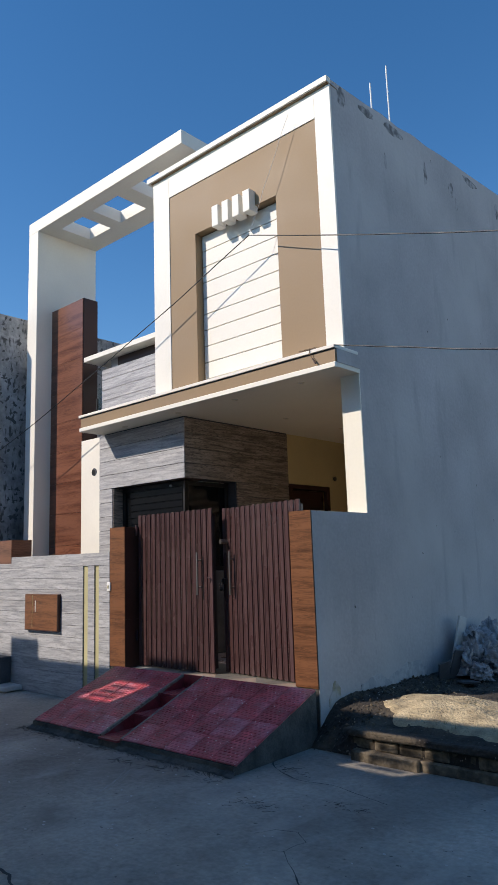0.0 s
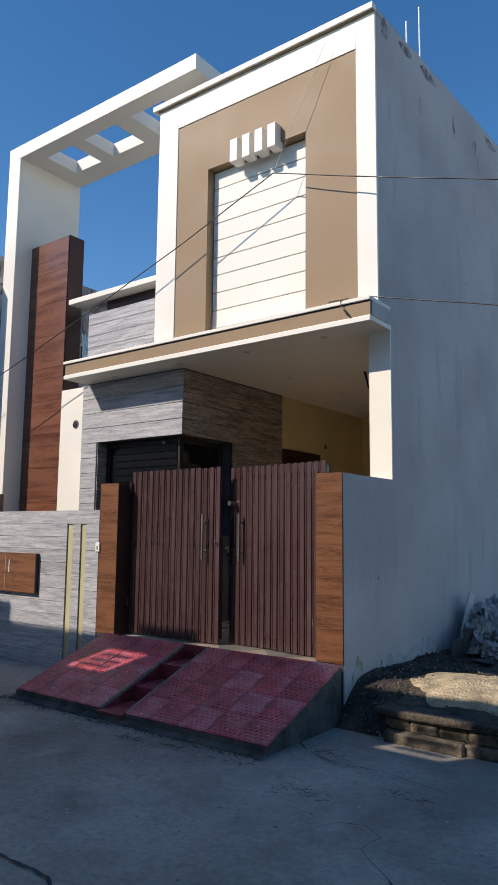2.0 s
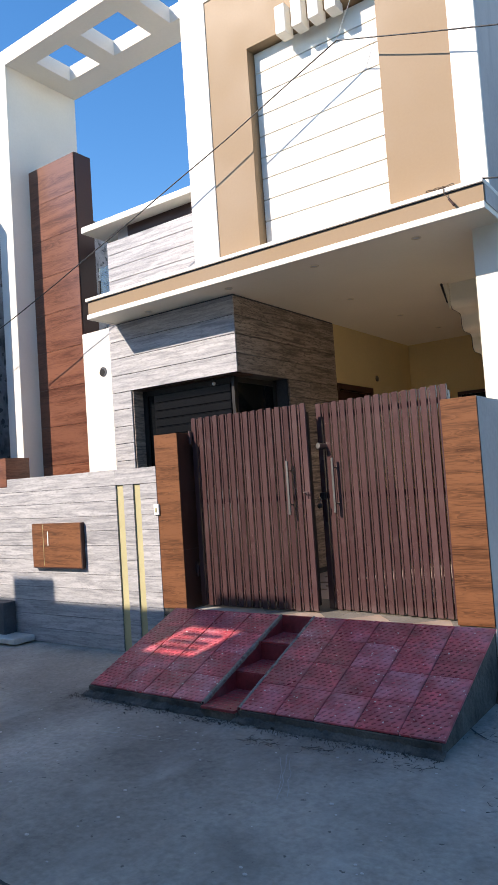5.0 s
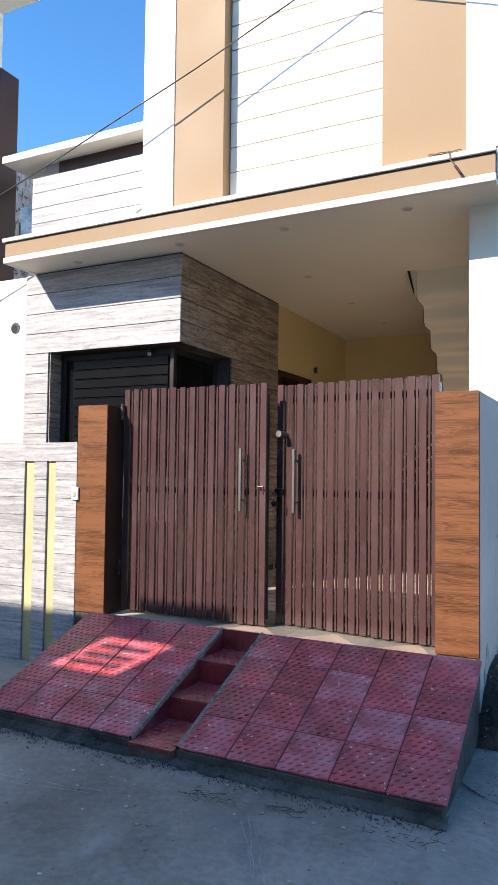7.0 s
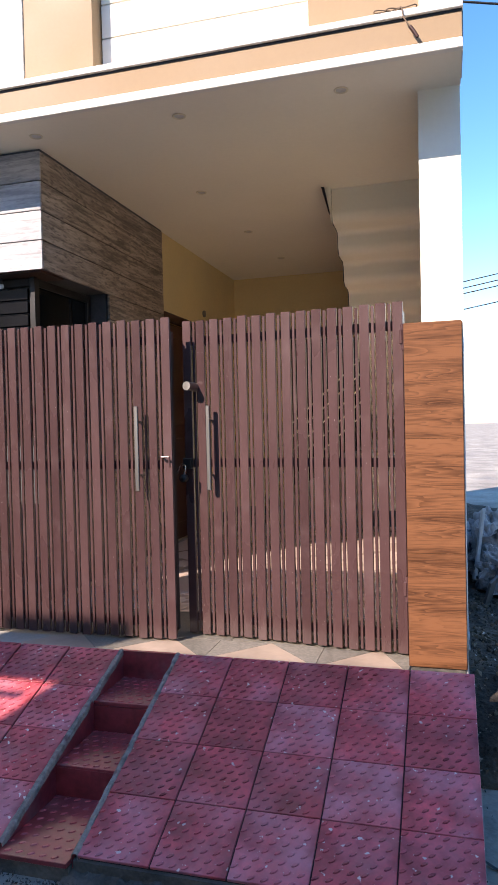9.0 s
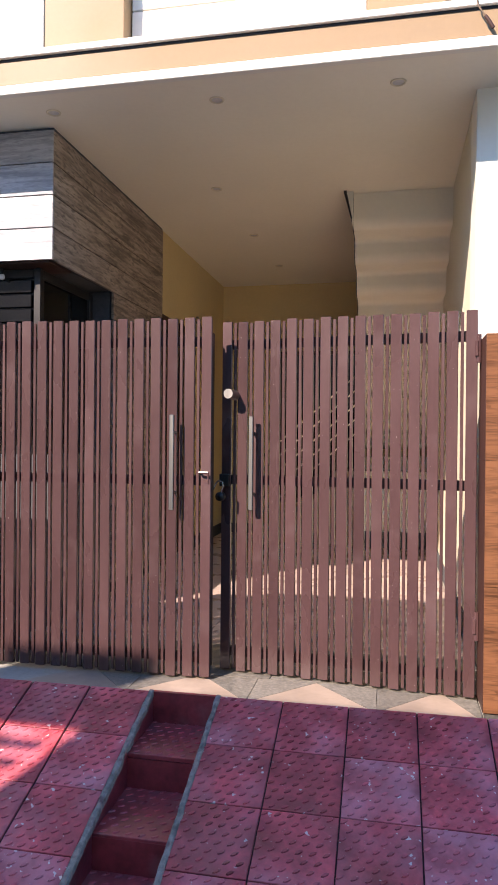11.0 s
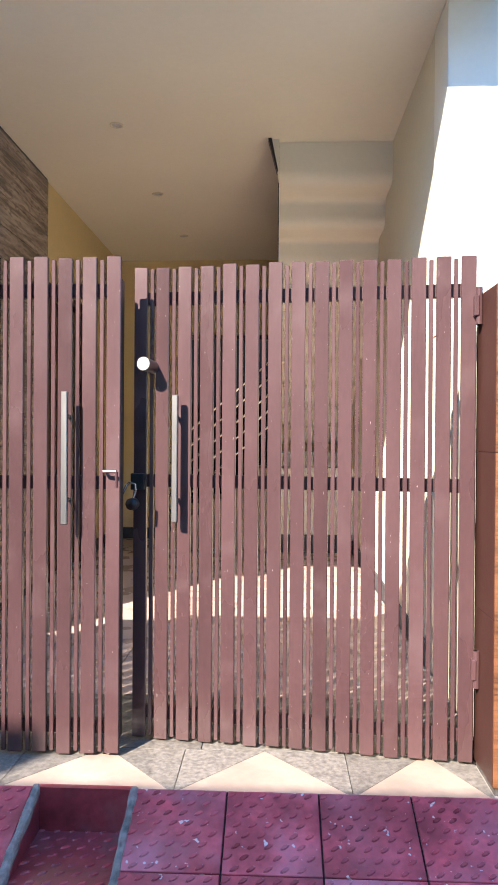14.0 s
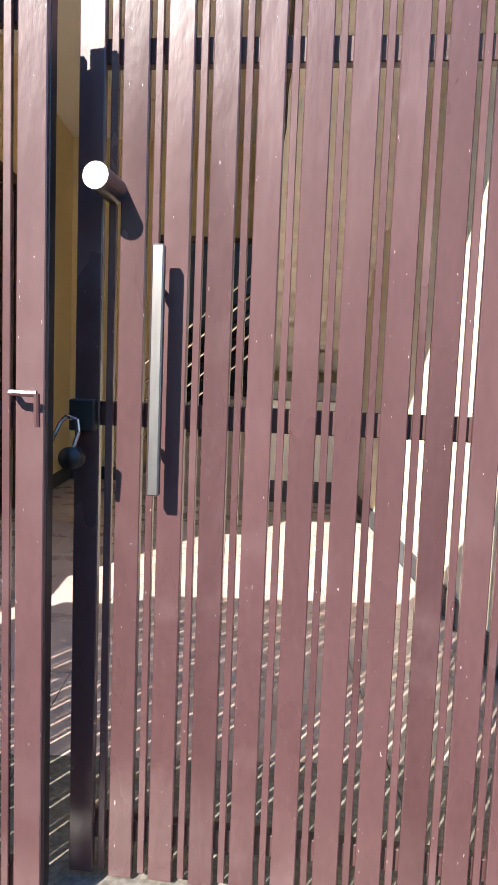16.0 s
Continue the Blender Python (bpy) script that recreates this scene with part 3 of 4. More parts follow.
def wood_pier(x0, x1, y0, y1, z0, z1, label):
    top = empty("gate_pillar", ((x0 + x1) / 2, (y0 + y1) / 2, z0), label, "pillar", "structure")
    part("core", boxes((x0 + 0.008, x1 - 0.008, y0 + 0.008, y1, ROAD_Z, z1 - 0.004)), M_CEMENT, top)
    n = max(1, round((z1 - z0) / 0.57))
    for i in range(n):
        a, b = z0 + (z1 - z0) * i / n, z0 + (z1 - z0) * (i + 1) / n
        part("tile", boxes((x0, x1 - 0.003, y0, y0 + 0.007, a + 0.0008, b - 0.0008)), M_WOOD, top)
        # Sides in dark brown; on the shaded faces this includes their shade.
        part("tile", boxes((x0 - 0.002, x0 + 0.006, y0 + 0.008, y1, a + 0.0008, b - 0.0008)), M_BROWN, top, "dark brown side tile, partly painted shade")
        part("tile", boxes((x1 - 0.008, x1 - 0.001, y0 + 0.008, y1, a + 0.0008, b - 0.0008)), M_BROWN, top, "dark brown side tile, partly painted shade")
    part("top_tile", boxes((x0 + 0.001, x1 - 0.004, y0 + 0.001, y1, z1 - 0.004, z1 + 0.004)), M_WOOD, top)
    return top


wood_pier(1.196, 1.476, 0.085, 0.32, -0.012, 1.70, "gate pillar clad in glossy brown wood-look tiles beside the plaster wall")
wood_pier(-1.811, -1.503, 0.085, 0.32, -0.03, 1.70, "gate pillar clad in glossy brown wood-look tiles beside the grey wall")
wood_pier(-6.0, -5.025, 0.07, 0.40, ROAD_Z, 1.30, "wide brown wood-look pier at the end of the front wall")
blk = thing("pier_block", boxes((-6.0, -4.275, 0.075, 0.42, 1.30, 1.655), bevel=0.002), M_TOWER, "brown wood-look block on top of the front wall", "pier block", "structure")

bx = empty("name_board", (-3.35, 0.06, 0.35), "square brown wood-look board fixed to the grey front wall", "board")
part("board", boxes((-3.775, -2.94, 0.03, 0.08, 0.355, 0.85), bevel=0.003), M_WOOD, bx)
part("edge", boxes((-2.94, -2.925, 0.03, 0.08, 0.355, 0.85), (-3.775, -2.925, 0.03, 0.08, 0.345, 0.355)), M_BROWN, bx, "dark edge")
part("line", boxes((-3.575, -3.57, 0.027, 0.03, 0.37, 0.84)), M_STRIP, bx)
part("line", boxes((-3.50, -3.485, 0.027, 0.03, 0.60, 0.76)), M_PLASTIC, bx)

bell = empty("bell_switch", (-1.82, 0.075, 0.96), "white plastic door bell switch beside the pillar", "switch")
part("plate", boxes((-1.855, -1.785, 0.066, 0.084, 0.90, 1.01), bevel=0.004), M_PLASTIC, bell)
part("button", boxes((-1.835, -1.81, 0.060, 0.066, 0.93, 0.97), bevel=0.002), M_STRIP, bell)


# ---------------------------------------------------------------- ramps and steps
def on_ramp(x, s, up=0.0):
    """A point s metres down the slope from its top edge."""
    a = math.atan(SLOPE)
    return (x, -s * math.cos(a) - up * math.sin(a), -s * math.sin(a) + up * math.cos(a))


def tread_tile(side, deep=0.018, go=0.30):
    """A square non-slip tile with rows of raised slanting ovals, lying flat, its top at z 0."""
    bm = bmesh.new()
    box(bm, 0.002, side - 0.002, -go + 0.002, -0.002, -deep, 0, bevel=0.002)
    for r in range(8):
        for c in range(6):
            cx, cy = (c + 0.30 + 0.45 * (r % 2)) * side / 6, -(r + 0.5) * go / 8
            if cx > side - 0.016:
                continue
            ring, tip = [], []
            for k in range(8):
                a = 2 * math.pi * k / 8
                u, v = 0.0175 * math.cos(a), 0.0075 * math.sin(a)
                x, y = u * 0.83 - v * 0.55, u * 0.55 + v * 0.83
                ring.append(bm.verts.new((cx + x, cy + y, -0.0002)))
                tip.append(bm.verts.new((cx + x * 0.7, cy + y * 0.7, 0.0042)))
            bm.faces.new(tip).material_index = 1
            for k in range(8):
                bm.faces.new((ring[k], ring[(k + 1) % 8], tip[(k + 1) % 8], tip[k])).material_index = 1
    return bm


TILE = mesh("tile", tread_tile(0.30), M_MAROON)
TILE.materials.append(M_MAROON_KNOB)
TURN = (math.atan(SLOPE), 0, 0)


def ramp_block(x0, x1, label):
    top = empty("ramp", ((x0 + x1) / 2, -0.5, ROAD_Z), label, "ramp", "structure")
    bm = bmesh.new()
    low = on_ramp(0, 1.21, -0.016)
    prism(bm, [(0.03, -0.02), (0.03, ROAD_Z - 0.05), (low[1], ROAD_Z - 0.05), (low[1], low[2])], 0, x0 + 0.004, x1 - 0.004)
    part("bed", bm, M_CEMENT, top, "grey cement bed")
    bm = bmesh.new()
    a0, b0 = on_ramp(0, 0.004, -0.006), on_ramp(0, 1.196, -0.006)
    prism(bm, [(a0[1], a0[2]), (a0[1], a0[2] - 0.009), (b0[1], b0[2] - 0.009), (b0[1], b0[2])], 0, x0 + 0.03, x1 - 0.004)
    part("joint_filler", bm, M_FILL, top, "dark joints")
    bm = bmesh.new()
    nx, ny = 90, 8
    grid = []
    for i in range(nx + 1):
        x = x0 - 0.03 + (x1 - x0 + 0.06) * i / nx
        reach = 0.055 + 0.05 * abs(noise.noise((x * 3.1, 4, 0))) + 0.035 * noise.noise((x * 11, 1, 0))
        row = []
        for k in range(ny + 1):
            f = k / ny
            yy = low[1] + 0.004 - reach * f
            h = 0.034 * (1 - f) ** 0.7 + 0.018 * noise.noise((x * 22, yy * 22, 3)) * (1 - f) + 0.012 * noise.noise((x * 55, yy * 55, 6)) * (1 - f)
            row.append(bm.verts.new((x, yy, ROAD_Z - 0.012 + max(0.0, h) + 0.008 * (1 - f))))
        grid.append(row)
    for p, q in zip(grid, grid[1:]):
        for k in range(ny):
            bm.faces.new((p[k], p[k + 1], q[k + 1], q[k]))
    part("mortar_foot", bm, M_CEMENT, top, "crumbling mortar foot")
    return top


right_ramp = ramp_block(-0.02, 1.485, "sloping ramp of square maroon non-slip tiles, paint-spattered")
left_ramp = ramp_block(-1.59, -0.34, "sloping ramp of square maroon non-slip tiles with a sunlit patch")
for i in range(5):
    for j in range(4):
        shared("tile", TILE, right_ramp, on_ramp(-0.003 + 0.302 * i, 0.30 * j, 0.002 * random.random()), TURN)
for i in range(4):
    for j in range(4):
        shared("tile", TILE, left_ramp, on_ramp(-0.35 - 0.305 * (i + 1), 0.30 * j, 0.002 * random.random()), TURN)
for k, (ramp_ob, x) in enumerate(((right_ramp, -0.012), (left_ramp, -0.344))):
    a, b = on_ramp(0, 0.0, 0.004), on_ramp(0, 1.2, 0.004)
    bm = bmesh.new()
    rows = []
    for i in range(61):
        f = i / 60
        p = Vector(a).lerp(Vector(b), f)
        w0, w1 = (0.012 + 0.006 * noise.noise((f * 17, side_seed, k)) for side_seed in (1, 5))
        up = 0.003 * noise.noise((f * 30, 2, k))
        rows.append([bm.verts.new((x + dx, p.y, p.z + dz)) for dx, dz in ((-w0, -0.03), (-w0, up - 0.002), (-w0 * 0.5, up + 0.003), (w1 * 0.5, up + 0.003), (w1, up - 0.002), (w1, -0.03))])
    for p, q in zip(rows, rows[1:]):
        for c in range(5):
            bm.faces.new((p[c], q[c], q[c + 1], p[c + 1]))
    part("edge_strip", bm, M_MORTAR, ramp_ob, "pale mortar edge along the steps")


def steps():
    top = empty("entrance_steps", (-0.19, -0.5, ROAD_Z), "narrow maroon tiled steps between the two ramps", "steps", "structure")
    for i, (z, y0, y1) in enumerate(((-0.15, -0.335, 0.02), (-0.30, -0.70, -0.335), (-0.44, -1.15, -0.70))):
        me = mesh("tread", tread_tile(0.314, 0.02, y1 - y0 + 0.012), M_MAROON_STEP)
        me.materials.append(M_MAROON_KNOB)
        shared("tread", me, top, (-0.338, y1, z))
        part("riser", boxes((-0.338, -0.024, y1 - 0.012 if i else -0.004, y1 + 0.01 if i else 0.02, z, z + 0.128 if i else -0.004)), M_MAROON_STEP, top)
        part("bed", boxes((-0.338, -0.024, y0, y1 + 0.02, ROAD_Z - 0.03, z - 0.02)), M_CEMENT, top)
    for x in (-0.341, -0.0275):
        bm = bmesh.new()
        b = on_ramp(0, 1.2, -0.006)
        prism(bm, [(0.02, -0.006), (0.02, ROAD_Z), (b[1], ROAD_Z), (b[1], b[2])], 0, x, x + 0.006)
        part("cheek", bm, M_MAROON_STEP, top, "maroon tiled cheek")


steps()


# ---------------------------------------------------------------- porch floor tiles
def tri_tile(pts, z0, z1):
    bm = bmesh.new()
    c = Vector((sum(p[0] for p in pts) / len(pts), sum(p[1] for p in pts) / len(pts)))
    pts = [tuple(c + (Vector(p) - c) * (1 - 0.0025 / (Vector(p) - c).length)) for p in pts]
    prism(bm, pts, 2, z0, z1)
    return bm


floor = empty("floor", (0, 0.3, FLOOR_Z), "porch floor of cream triangles and dark speckled granite tiles", "floor", "structure")
z0, z1 = FLOOR_Z - 0.011, FLOOR_Z
for i in range(-2, 3):
    c = 0.415 + 0.61 * i
    lo, hi = max(c - 0.305, -1.5), min(c + 0.305, 1.194)
    if hi - lo < 0.25:
        continue
    apex = (min(max(c, lo), hi), 0.37)
    part("tile", tri_tile([(lo, 0.035), (hi, 0.035), apex], z0, z1), M_FLOOR_CREAM, floor, "cream tile")
    nx = min(hi + 0.305, 1.21)
    for a, b, c3 in (((hi, 0.035), (nx, 0.37), (hi, 0.37)), ((hi, 0.035), (hi, 0.37), apex)):
        if abs(a[0] - b[0]) + abs(c3[0] - a[0]) > 0.05:
            part("tile", tri_tile([a, b, c3], z0, z1), M_FLOOR_GREY, floor, "speckled granite tile")
for i in range(5):
    for j in range(10):
        x0 = -1.42 + 0.53 * i
        y0 = 0.372 + 0.56 * j
        part("tile", boxes((x0 + 0.002, x0 + 0.528, y0 + 0.002, y0 + 0.558, z0, z1)), M_FLOOR_GREY if j == 0 else M_FLOOR_IN, floor)


# ---------------------------------------------------------------- the gate
def gate_leaf(free, hinge, flip, label):
    """A slatted leaf between its free and its hinge edge. Local x runs from the free edge, local y to the house."""
    free, hinge = Vector((*free, 0)), Vector((*hinge, 0))
    d = (hinge - free).normalized()
    ang = math.atan2(d.y, d.x) if not flip else math.atan2(-d.y, -d.x)
    origin = free if not flip else hinge
    m = pose(origin.x, origin.y, 0, 0, 0, math.degrees(ang))
    gate = empty("gate_leaf", (0, 0, 0), label, "gate", group="gate leaves")
    gate.matrix_basis = m
    length = (hinge - free).length

    def add(name, bm, mat, label="", smooth=False, parent=None):
        ob = new(name, mesh(name, bm, mat, smooth))
        ob.parent = parent or gate
        return tagged(ob, label)

    pitch = (length - 0.053) / 14
    slat = mesh("slat", boxes((0, 0.053, -0.020, 0.0, -0.018, 1.846), bevel=0.0022), M_GATE)
    bar = mesh("bar", boxes((0, 0.015, -0.014, 0.0, -0.012, 1.838), bevel=0.0014), M_GATE)
    for i in range(15):
        ob = new("slat", slat)
        ob.parent, ob.location = gate, (i * pitch, random.uniform(-0.002, 0.0005), random.uniform(-0.004, 0.003))
        if i < 14:
            ob = new("bar", bar)
            ob.parent, ob.location = gate, (i * pitch + 0.053 + (pitch - 0.053 - 0.015) / 2, 0, random.uniform(-0.004, 0.003))
    for z in (0.05, 0.975, 1.70):
        add("rail", boxes((0.01, length - 0.01, 0.002, 0.032, z, z + 0.05), bevel=0.002), M_GATE_BACK)
    # Black end tube: stands in for the shadow where the leaves overlap.
    edge = 0.0 if not flip else length - 0.03
    add("stile", boxes((edge, edge + 0.03, 0.002, 0.045, 0.03, 1.77), bevel=0.002), M_BLACK, "black end tube in place of the edge shadow")
    hx = length - 0.045 if not flip else 0.0
    add("hinge_stile", boxes((hx, hx + 0.045, 0.002, 0.04, 0.02, 1.80), bevel=0.002), M_GATE)
    return gate, add, length


right_leaf, add, wid = gate_leaf((-0.113, 0.470), (1.183, 0.302), False, "slatted brown-purple steel gate leaf standing ajar")
handle = add("handle", boxes((0.172, 0.196, -0.082, -0.062, 0.845, 1.337), bevel=0.003), M_STEEL, "flat brushed steel pull handle")
for z in (0.93, 1.25):
    bm = bmesh.new()
    rod(bm, (0.184, -0.063, z), (0.184, -0.012, z), 0.007, 8)
    add("handle_post", bm, M_STEEL, parent=handle)
bm = bmesh.new()
rod(bm, (0.068, -0.112, 1.455), (0.076, -0.012, 1.450), 0.026, 24)
knob = add("bolt_knob", bm, M_STEEL, "round brushed steel knob")
add("lock_plate", boxes((-0.004, 0.05, -0.045, -0.012, 0.965, 1.03), bevel=0.003), M_BLACK, "black lock plate")
bm = bmesh.new()
rod(bm, (0.012, -0.085, 0.912), (0.016, -0.055, 0.912), 0.023, 20)
lock = add("padlock", bm, M_BLACK, "round black padlock hanging open", True)
bm = bmesh.new()
pts = [(0.014, -0.066, 0.93), (0.026, -0.066, 0.965), (0.022, -0.064, 0.99), (0.0, -0.064, 0.995), (-0.012, -0.064, 0.985), (-0.034, -0.064, 0.94)]
for a, b in zip(pts, pts[1:]):
    rod(bm, a, b, 0.0045, 8)
add("shackle", bm, M_CHROME, "steel shackle", parent=lock)
for z in (0.30, 1.62):
    bm = boxes((wid - 0.012, wid + 0.005, -0.062, -0.014, z, z + 0.075), (wid - 0.004, wid + 0.012, -0.055, -0.03, z - 0.03, z), (wid - 0.004, wid + 0.012, -0.055, -0.03, z + 0.075, z + 0.105), bevel=0.003)
    rod(bm, (wid + 0.006, -0.045, z - 0.03), (wid + 0.006, -0.045, z + 0.105), 0.012, 10)
    add("hinge", bm, M_GATE, "painted butt hinge")

left_leaf, add, wid = gate_leaf((-0.133, 0.305), (-1.477, 0.305), True, "slatted brown-purple steel gate leaf, closed")
x = wid - 0.193
handle = add("handle", boxes((x - 0.012, x + 0.012, -0.088, -0.068, 0.850, 1.340), bevel=0.003), M_STEEL, "flat brushed steel pull handle")
for z in (0.94, 1.25):
    bm = bmesh.new()
    rod(bm, (x, -0.069, z), (x, -0.012, z), 0.007, 8)
    add("handle_post", bm, M_STEEL, parent=handle)
bm = bmesh.new()
for a, b in (((wid - 0.055, -0.03, 1.045), (wid - 0.055, -0.05, 1.045)), ((wid - 0.055, -0.05, 1.045), (wid - 0.005, -0.055, 1.045)), ((wid - 0.005, -0.055, 1.045), (wid - 0.005, -0.05, 0.985))):
    rod(bm, a, b, 0.006, 8)
add("hasp", bm, M_GATE, "bent painted hasp")
for z in (0.30, 1.62):
    bm = boxes((-0.035, 0.008, -0.055, -0.029, z, z + 0.075), bevel=0.003)
    rod(bm, (-0.006, -0.045, z - 0.03), (-0.006, -0.045, z + 0.105), 0.012, 10)
    add("hinge", bm, M_GATE, "painted butt hinge")


# ---------------------------------------------------------------- porch: stairs, lamps
def upper_flight():
    top = empty("staircase", (0.8, 4.5, 0), "concrete stair flight with a stepped off-white soffit and dark side", "staircase", "structure")
    rise, go, n = 0.208, 0.338, 10
    y, z = 2.70, 3.29
    under = [(y, z)]
    for i in range(n):
        low, y0 = 2.985 - rise * i, y + go * i
        for k in range(5):
            a = math.pi / 2 * k / 4
            under.append((y0 + 0.09 * (1 - math.cos(a)), low + 0.09 * (1 - math.sin(a))))
        for k in range(5):
            a = math.pi / 2 * k / 4
            under.append((y0 + go - 0.08 + 0.08 * math.sin(a), low - 0.05 * (1 - math.cos(a))))
    end_y, end_z = under[-1]
    bm = bmesh.new()
    prism(bm, under + [(end_y, end_z + 0.22), (y + 0.62, z)], 0, 0.455, 1.259)
    prism(bm, [(0.400, 3.285), (0.454, 3.285), (0.454, 2.98)], 1, 2.64, 2.72)
    flight = part("flight", bm, M_SOFFIT, top, "off-white stepped soffit", True)
    flight.data.set_sharp_from_angle(angle=radians(40))
    # Black sliver and sheet for the narrow dark edge beside the flight.
    side = bmesh.new()
    prism(side, [(0.374, 3.285), (0.399, 3.285), (0.447, 3.05), (0.440, 3.04)], 1, 2.615, 2.70)
    prism(side, under + [(end_y, end_z + 0.22), (y + 0.62, z)], 0, 0.447, 0.4545)
    part("stringer", side, M_BLACK, top, "dark side of the flight")
    part("base_wall", boxes((0.455, 1.257, 5.10, 5.18, FLOOR_Z, 0.86)), M_SOFFIT, top, "off-white wall under the flight")
    part("base_skirting", boxes((0.45, 1.242, 5.085, 5.099, FLOOR_Z, 0.16)), M_SLATE, top, "dark granite skirting")
    part("landing", boxes((0.455, 1.259, 5.45, 6.0, 0.86, 1.02)), M_SOFFIT, top)
    for i in range(5):
        zz = 0.17 * (i + 1)
        part("step", boxes((-0.75 + 0.22 * i, 1.257 if i == 4 else 0.45, 5.2, 6.0, FLOOR_Z if i == 0 else zz - 0.17, zz)), M_FLOOR_CREAM, top)
    for k in range(5):
        bm = bmesh.new()
        rod(bm, (-0.85, 5.22, 0.25 + 0.17 * k + 0.0), (0.42, 5.22, 1.35 + 0.17 * k), 0.011, 8)
        part("rail", bm, M_CHROME, top, "steel rail")
    for x in (-0.82, 0.40):
        bm = bmesh.new()
        zb = 0.0 if x < 0 else 0.9
        rod(bm, (x, 5.22, zb), (x, 5.22, zb + 1.05), 0.018, 10)
        part("newel", bm, M_CHROME, top, "steel post")


upper_flight()
thing("skirting", boxes((-1.44, -0.76, 5.985, 5.998, FLOOR_Z, 0.10), (-1.443, -1.43, 4.49, 5.985, FLOOR_Z, 0.10), (1.243, 1.2575, 1.4, 5.19, FLOOR_Z, 0.10)), M_SLATE, "dark granite skirting round the porch", "skirting", "structure")
bd = empty("window_2", (0, 5.98, 1), "dark glazed opening in the rear wall", "window", "structure")
part("pane", boxes((-0.60, 0.36, 5.985, 5.992, 0.45, 2.33)), M_GLASS, bd, "dark glass")
part("frame", boxes((-0.66, -0.60, 5.96, 5.998, 0.40, 2.38), (0.36, 0.42, 5.96, 5.998, 0.40, 2.38), (-0.60, 0.36, 5.96, 5.998, 2.33, 2.38), (-0.60, 0.36, 5.96, 5.998, 0.40, 0.45)), M_BROWN, bd, "dark frame")

lamp0 = empty("ceiling_lamp", (0, 0, 0), "small round recessed downlight in the soffit, switched off", "downlight", group="soffit downlights")
bm = bmesh.new()
rings = []
for r, z in ((0.047, 0.0), (0.045, -0.005), (0.039, -0.007), (0.033, -0.001), (0.033, 0.0)):
    rings.append([bm.verts.new((r * math.cos(2 * math.pi * k / 20), r * math.sin(2 * math.pi * k / 20), z)) for k in range(20)])
for a, b in zip(rings, rings[1:]):
    for k in range(20):
        bm.faces.new((a[k], b[k], b[(k + 1) % 20], a[(k + 1) % 20]))
part("rim", bm, M_CREAM, lamp0, "cream rim", True)
bm = bmesh.new()
rod(bm, (0, 0, 0.002), (0, 0, -0.001), 0.0325, 20)
part("lens", bm, M_BOARD, lamp0, "greyish lens")
spots = [(-2.55, 0.91), (-1.327, 0.88), (-0.275, 0.91), (0.80, 0.90), (-0.64, 2.38), (-0.59, 3.72), (-0.53, 4.98)]
lamp0.location = (*spots[0], 3.2455 + canopy_lift(spots[0][0]))
for x, y in spots[1:]:
    copy_thing(lamp0, pose(x, y, 3.2455 + canopy_lift(x)))


# ---------------------------------------------------------------- neighbours
nb = thing("neighbour_wall", boxes((-9.0, -5.70, -0.30, 9.0, ROAD_Z - 0.05, 5.79)), M_STUCCO, "neighbouring house wall of rough grey stucco with dark streaks", "house wall", "structure")


def house_opposite():
    """The house across the lane, whose roof parapet has barred openings."""
    top = empty("house_opposite", (-1, -9, ROAD_Z), "plastered house across the lane with barred openings in its parapet", "house", "structure")
    roof = 5.99
    lo, hi = 5.13, 5.64
    holes = [(-5.26, -4.66), (-2.06, -1.48)]
    rows = [(-16, 14, -6.9, -6.7, ROAD_Z, 4.9), (-16, 14, -6.74, -6.7, 4.9, lo), (-16, 14, -6.74, -6.7, hi, roof)]
    xs = [-16] + [v for h in holes for v in h] + [14]
    rows += [(a, b, -6.74, -6.7, lo, hi) for a, b in zip(xs[0::2], xs[1::2])]
    part("wall", boxes(*rows), M_FAR, top)
    part("side", boxes((-16, -15.8, -14, -6.9, ROAD_Z, roof), (13.8, 14, -14, -6.9, ROAD_Z, roof), (-16, 14, -14.2, -14, ROAD_Z, 4.6), (-15.8, 13.8, -14, -6.9, 4.5, 4.7)), M_FAR, top)
    for a, b in holes:
        for z in (5.215, 5.335, 5.465):
            part("bar", boxes((a + 0.08, b - 0.08, -6.73, -6.71, z, z + 0.06)), M_FAR, top)
    for a, b in holes:
        bm = bmesh.new()
        rod(bm, ((a + b) / 2, -6.72, lo), ((a + b) / 2, -6.72, hi), 0.004, 6)
        part("bar_stay", bm, M_FAR, top)
    part("parapet_pier", boxes((-8.53, -7.80, -6.74, -6.7, roof, roof + 0.26)), M_FAR, top)
    part("parapet_pier", boxes((-5.72, -4.86, -6.74, -6.7, roof, roof + 0.30)), M_FAR, top)
    return top


house_opposite()

# ---------------------------------------------------------------- plot beside the house
def plot_z(x, y):
    h = -0.30 + 0.09 * min(1, (y + 0.08) / 0.6) + 0.05 * noise.noise((x * 1.1, y * 1.1, 2)) + 0.035 * noise.noise((x * 4, y * 4, 5)) + 0.016 * noise.noise((x * 14, y * 14, 8))
    h += 0.07 * math.exp(-((x - 2.5) ** 2 + (y - 0.9) ** 2) / 0.5)
    h += 0.06 * math.exp(-((x - 1.49) / 0.22) ** 2) * min(1, max(0, (y - 0.2) / 0.4))
    if x < 2.0 and y < 0.25:
        h -= 0.2 * min(1, (2.0 - x) / 0.3) * min(1, (0.25 - y) / 0.33)
    return h


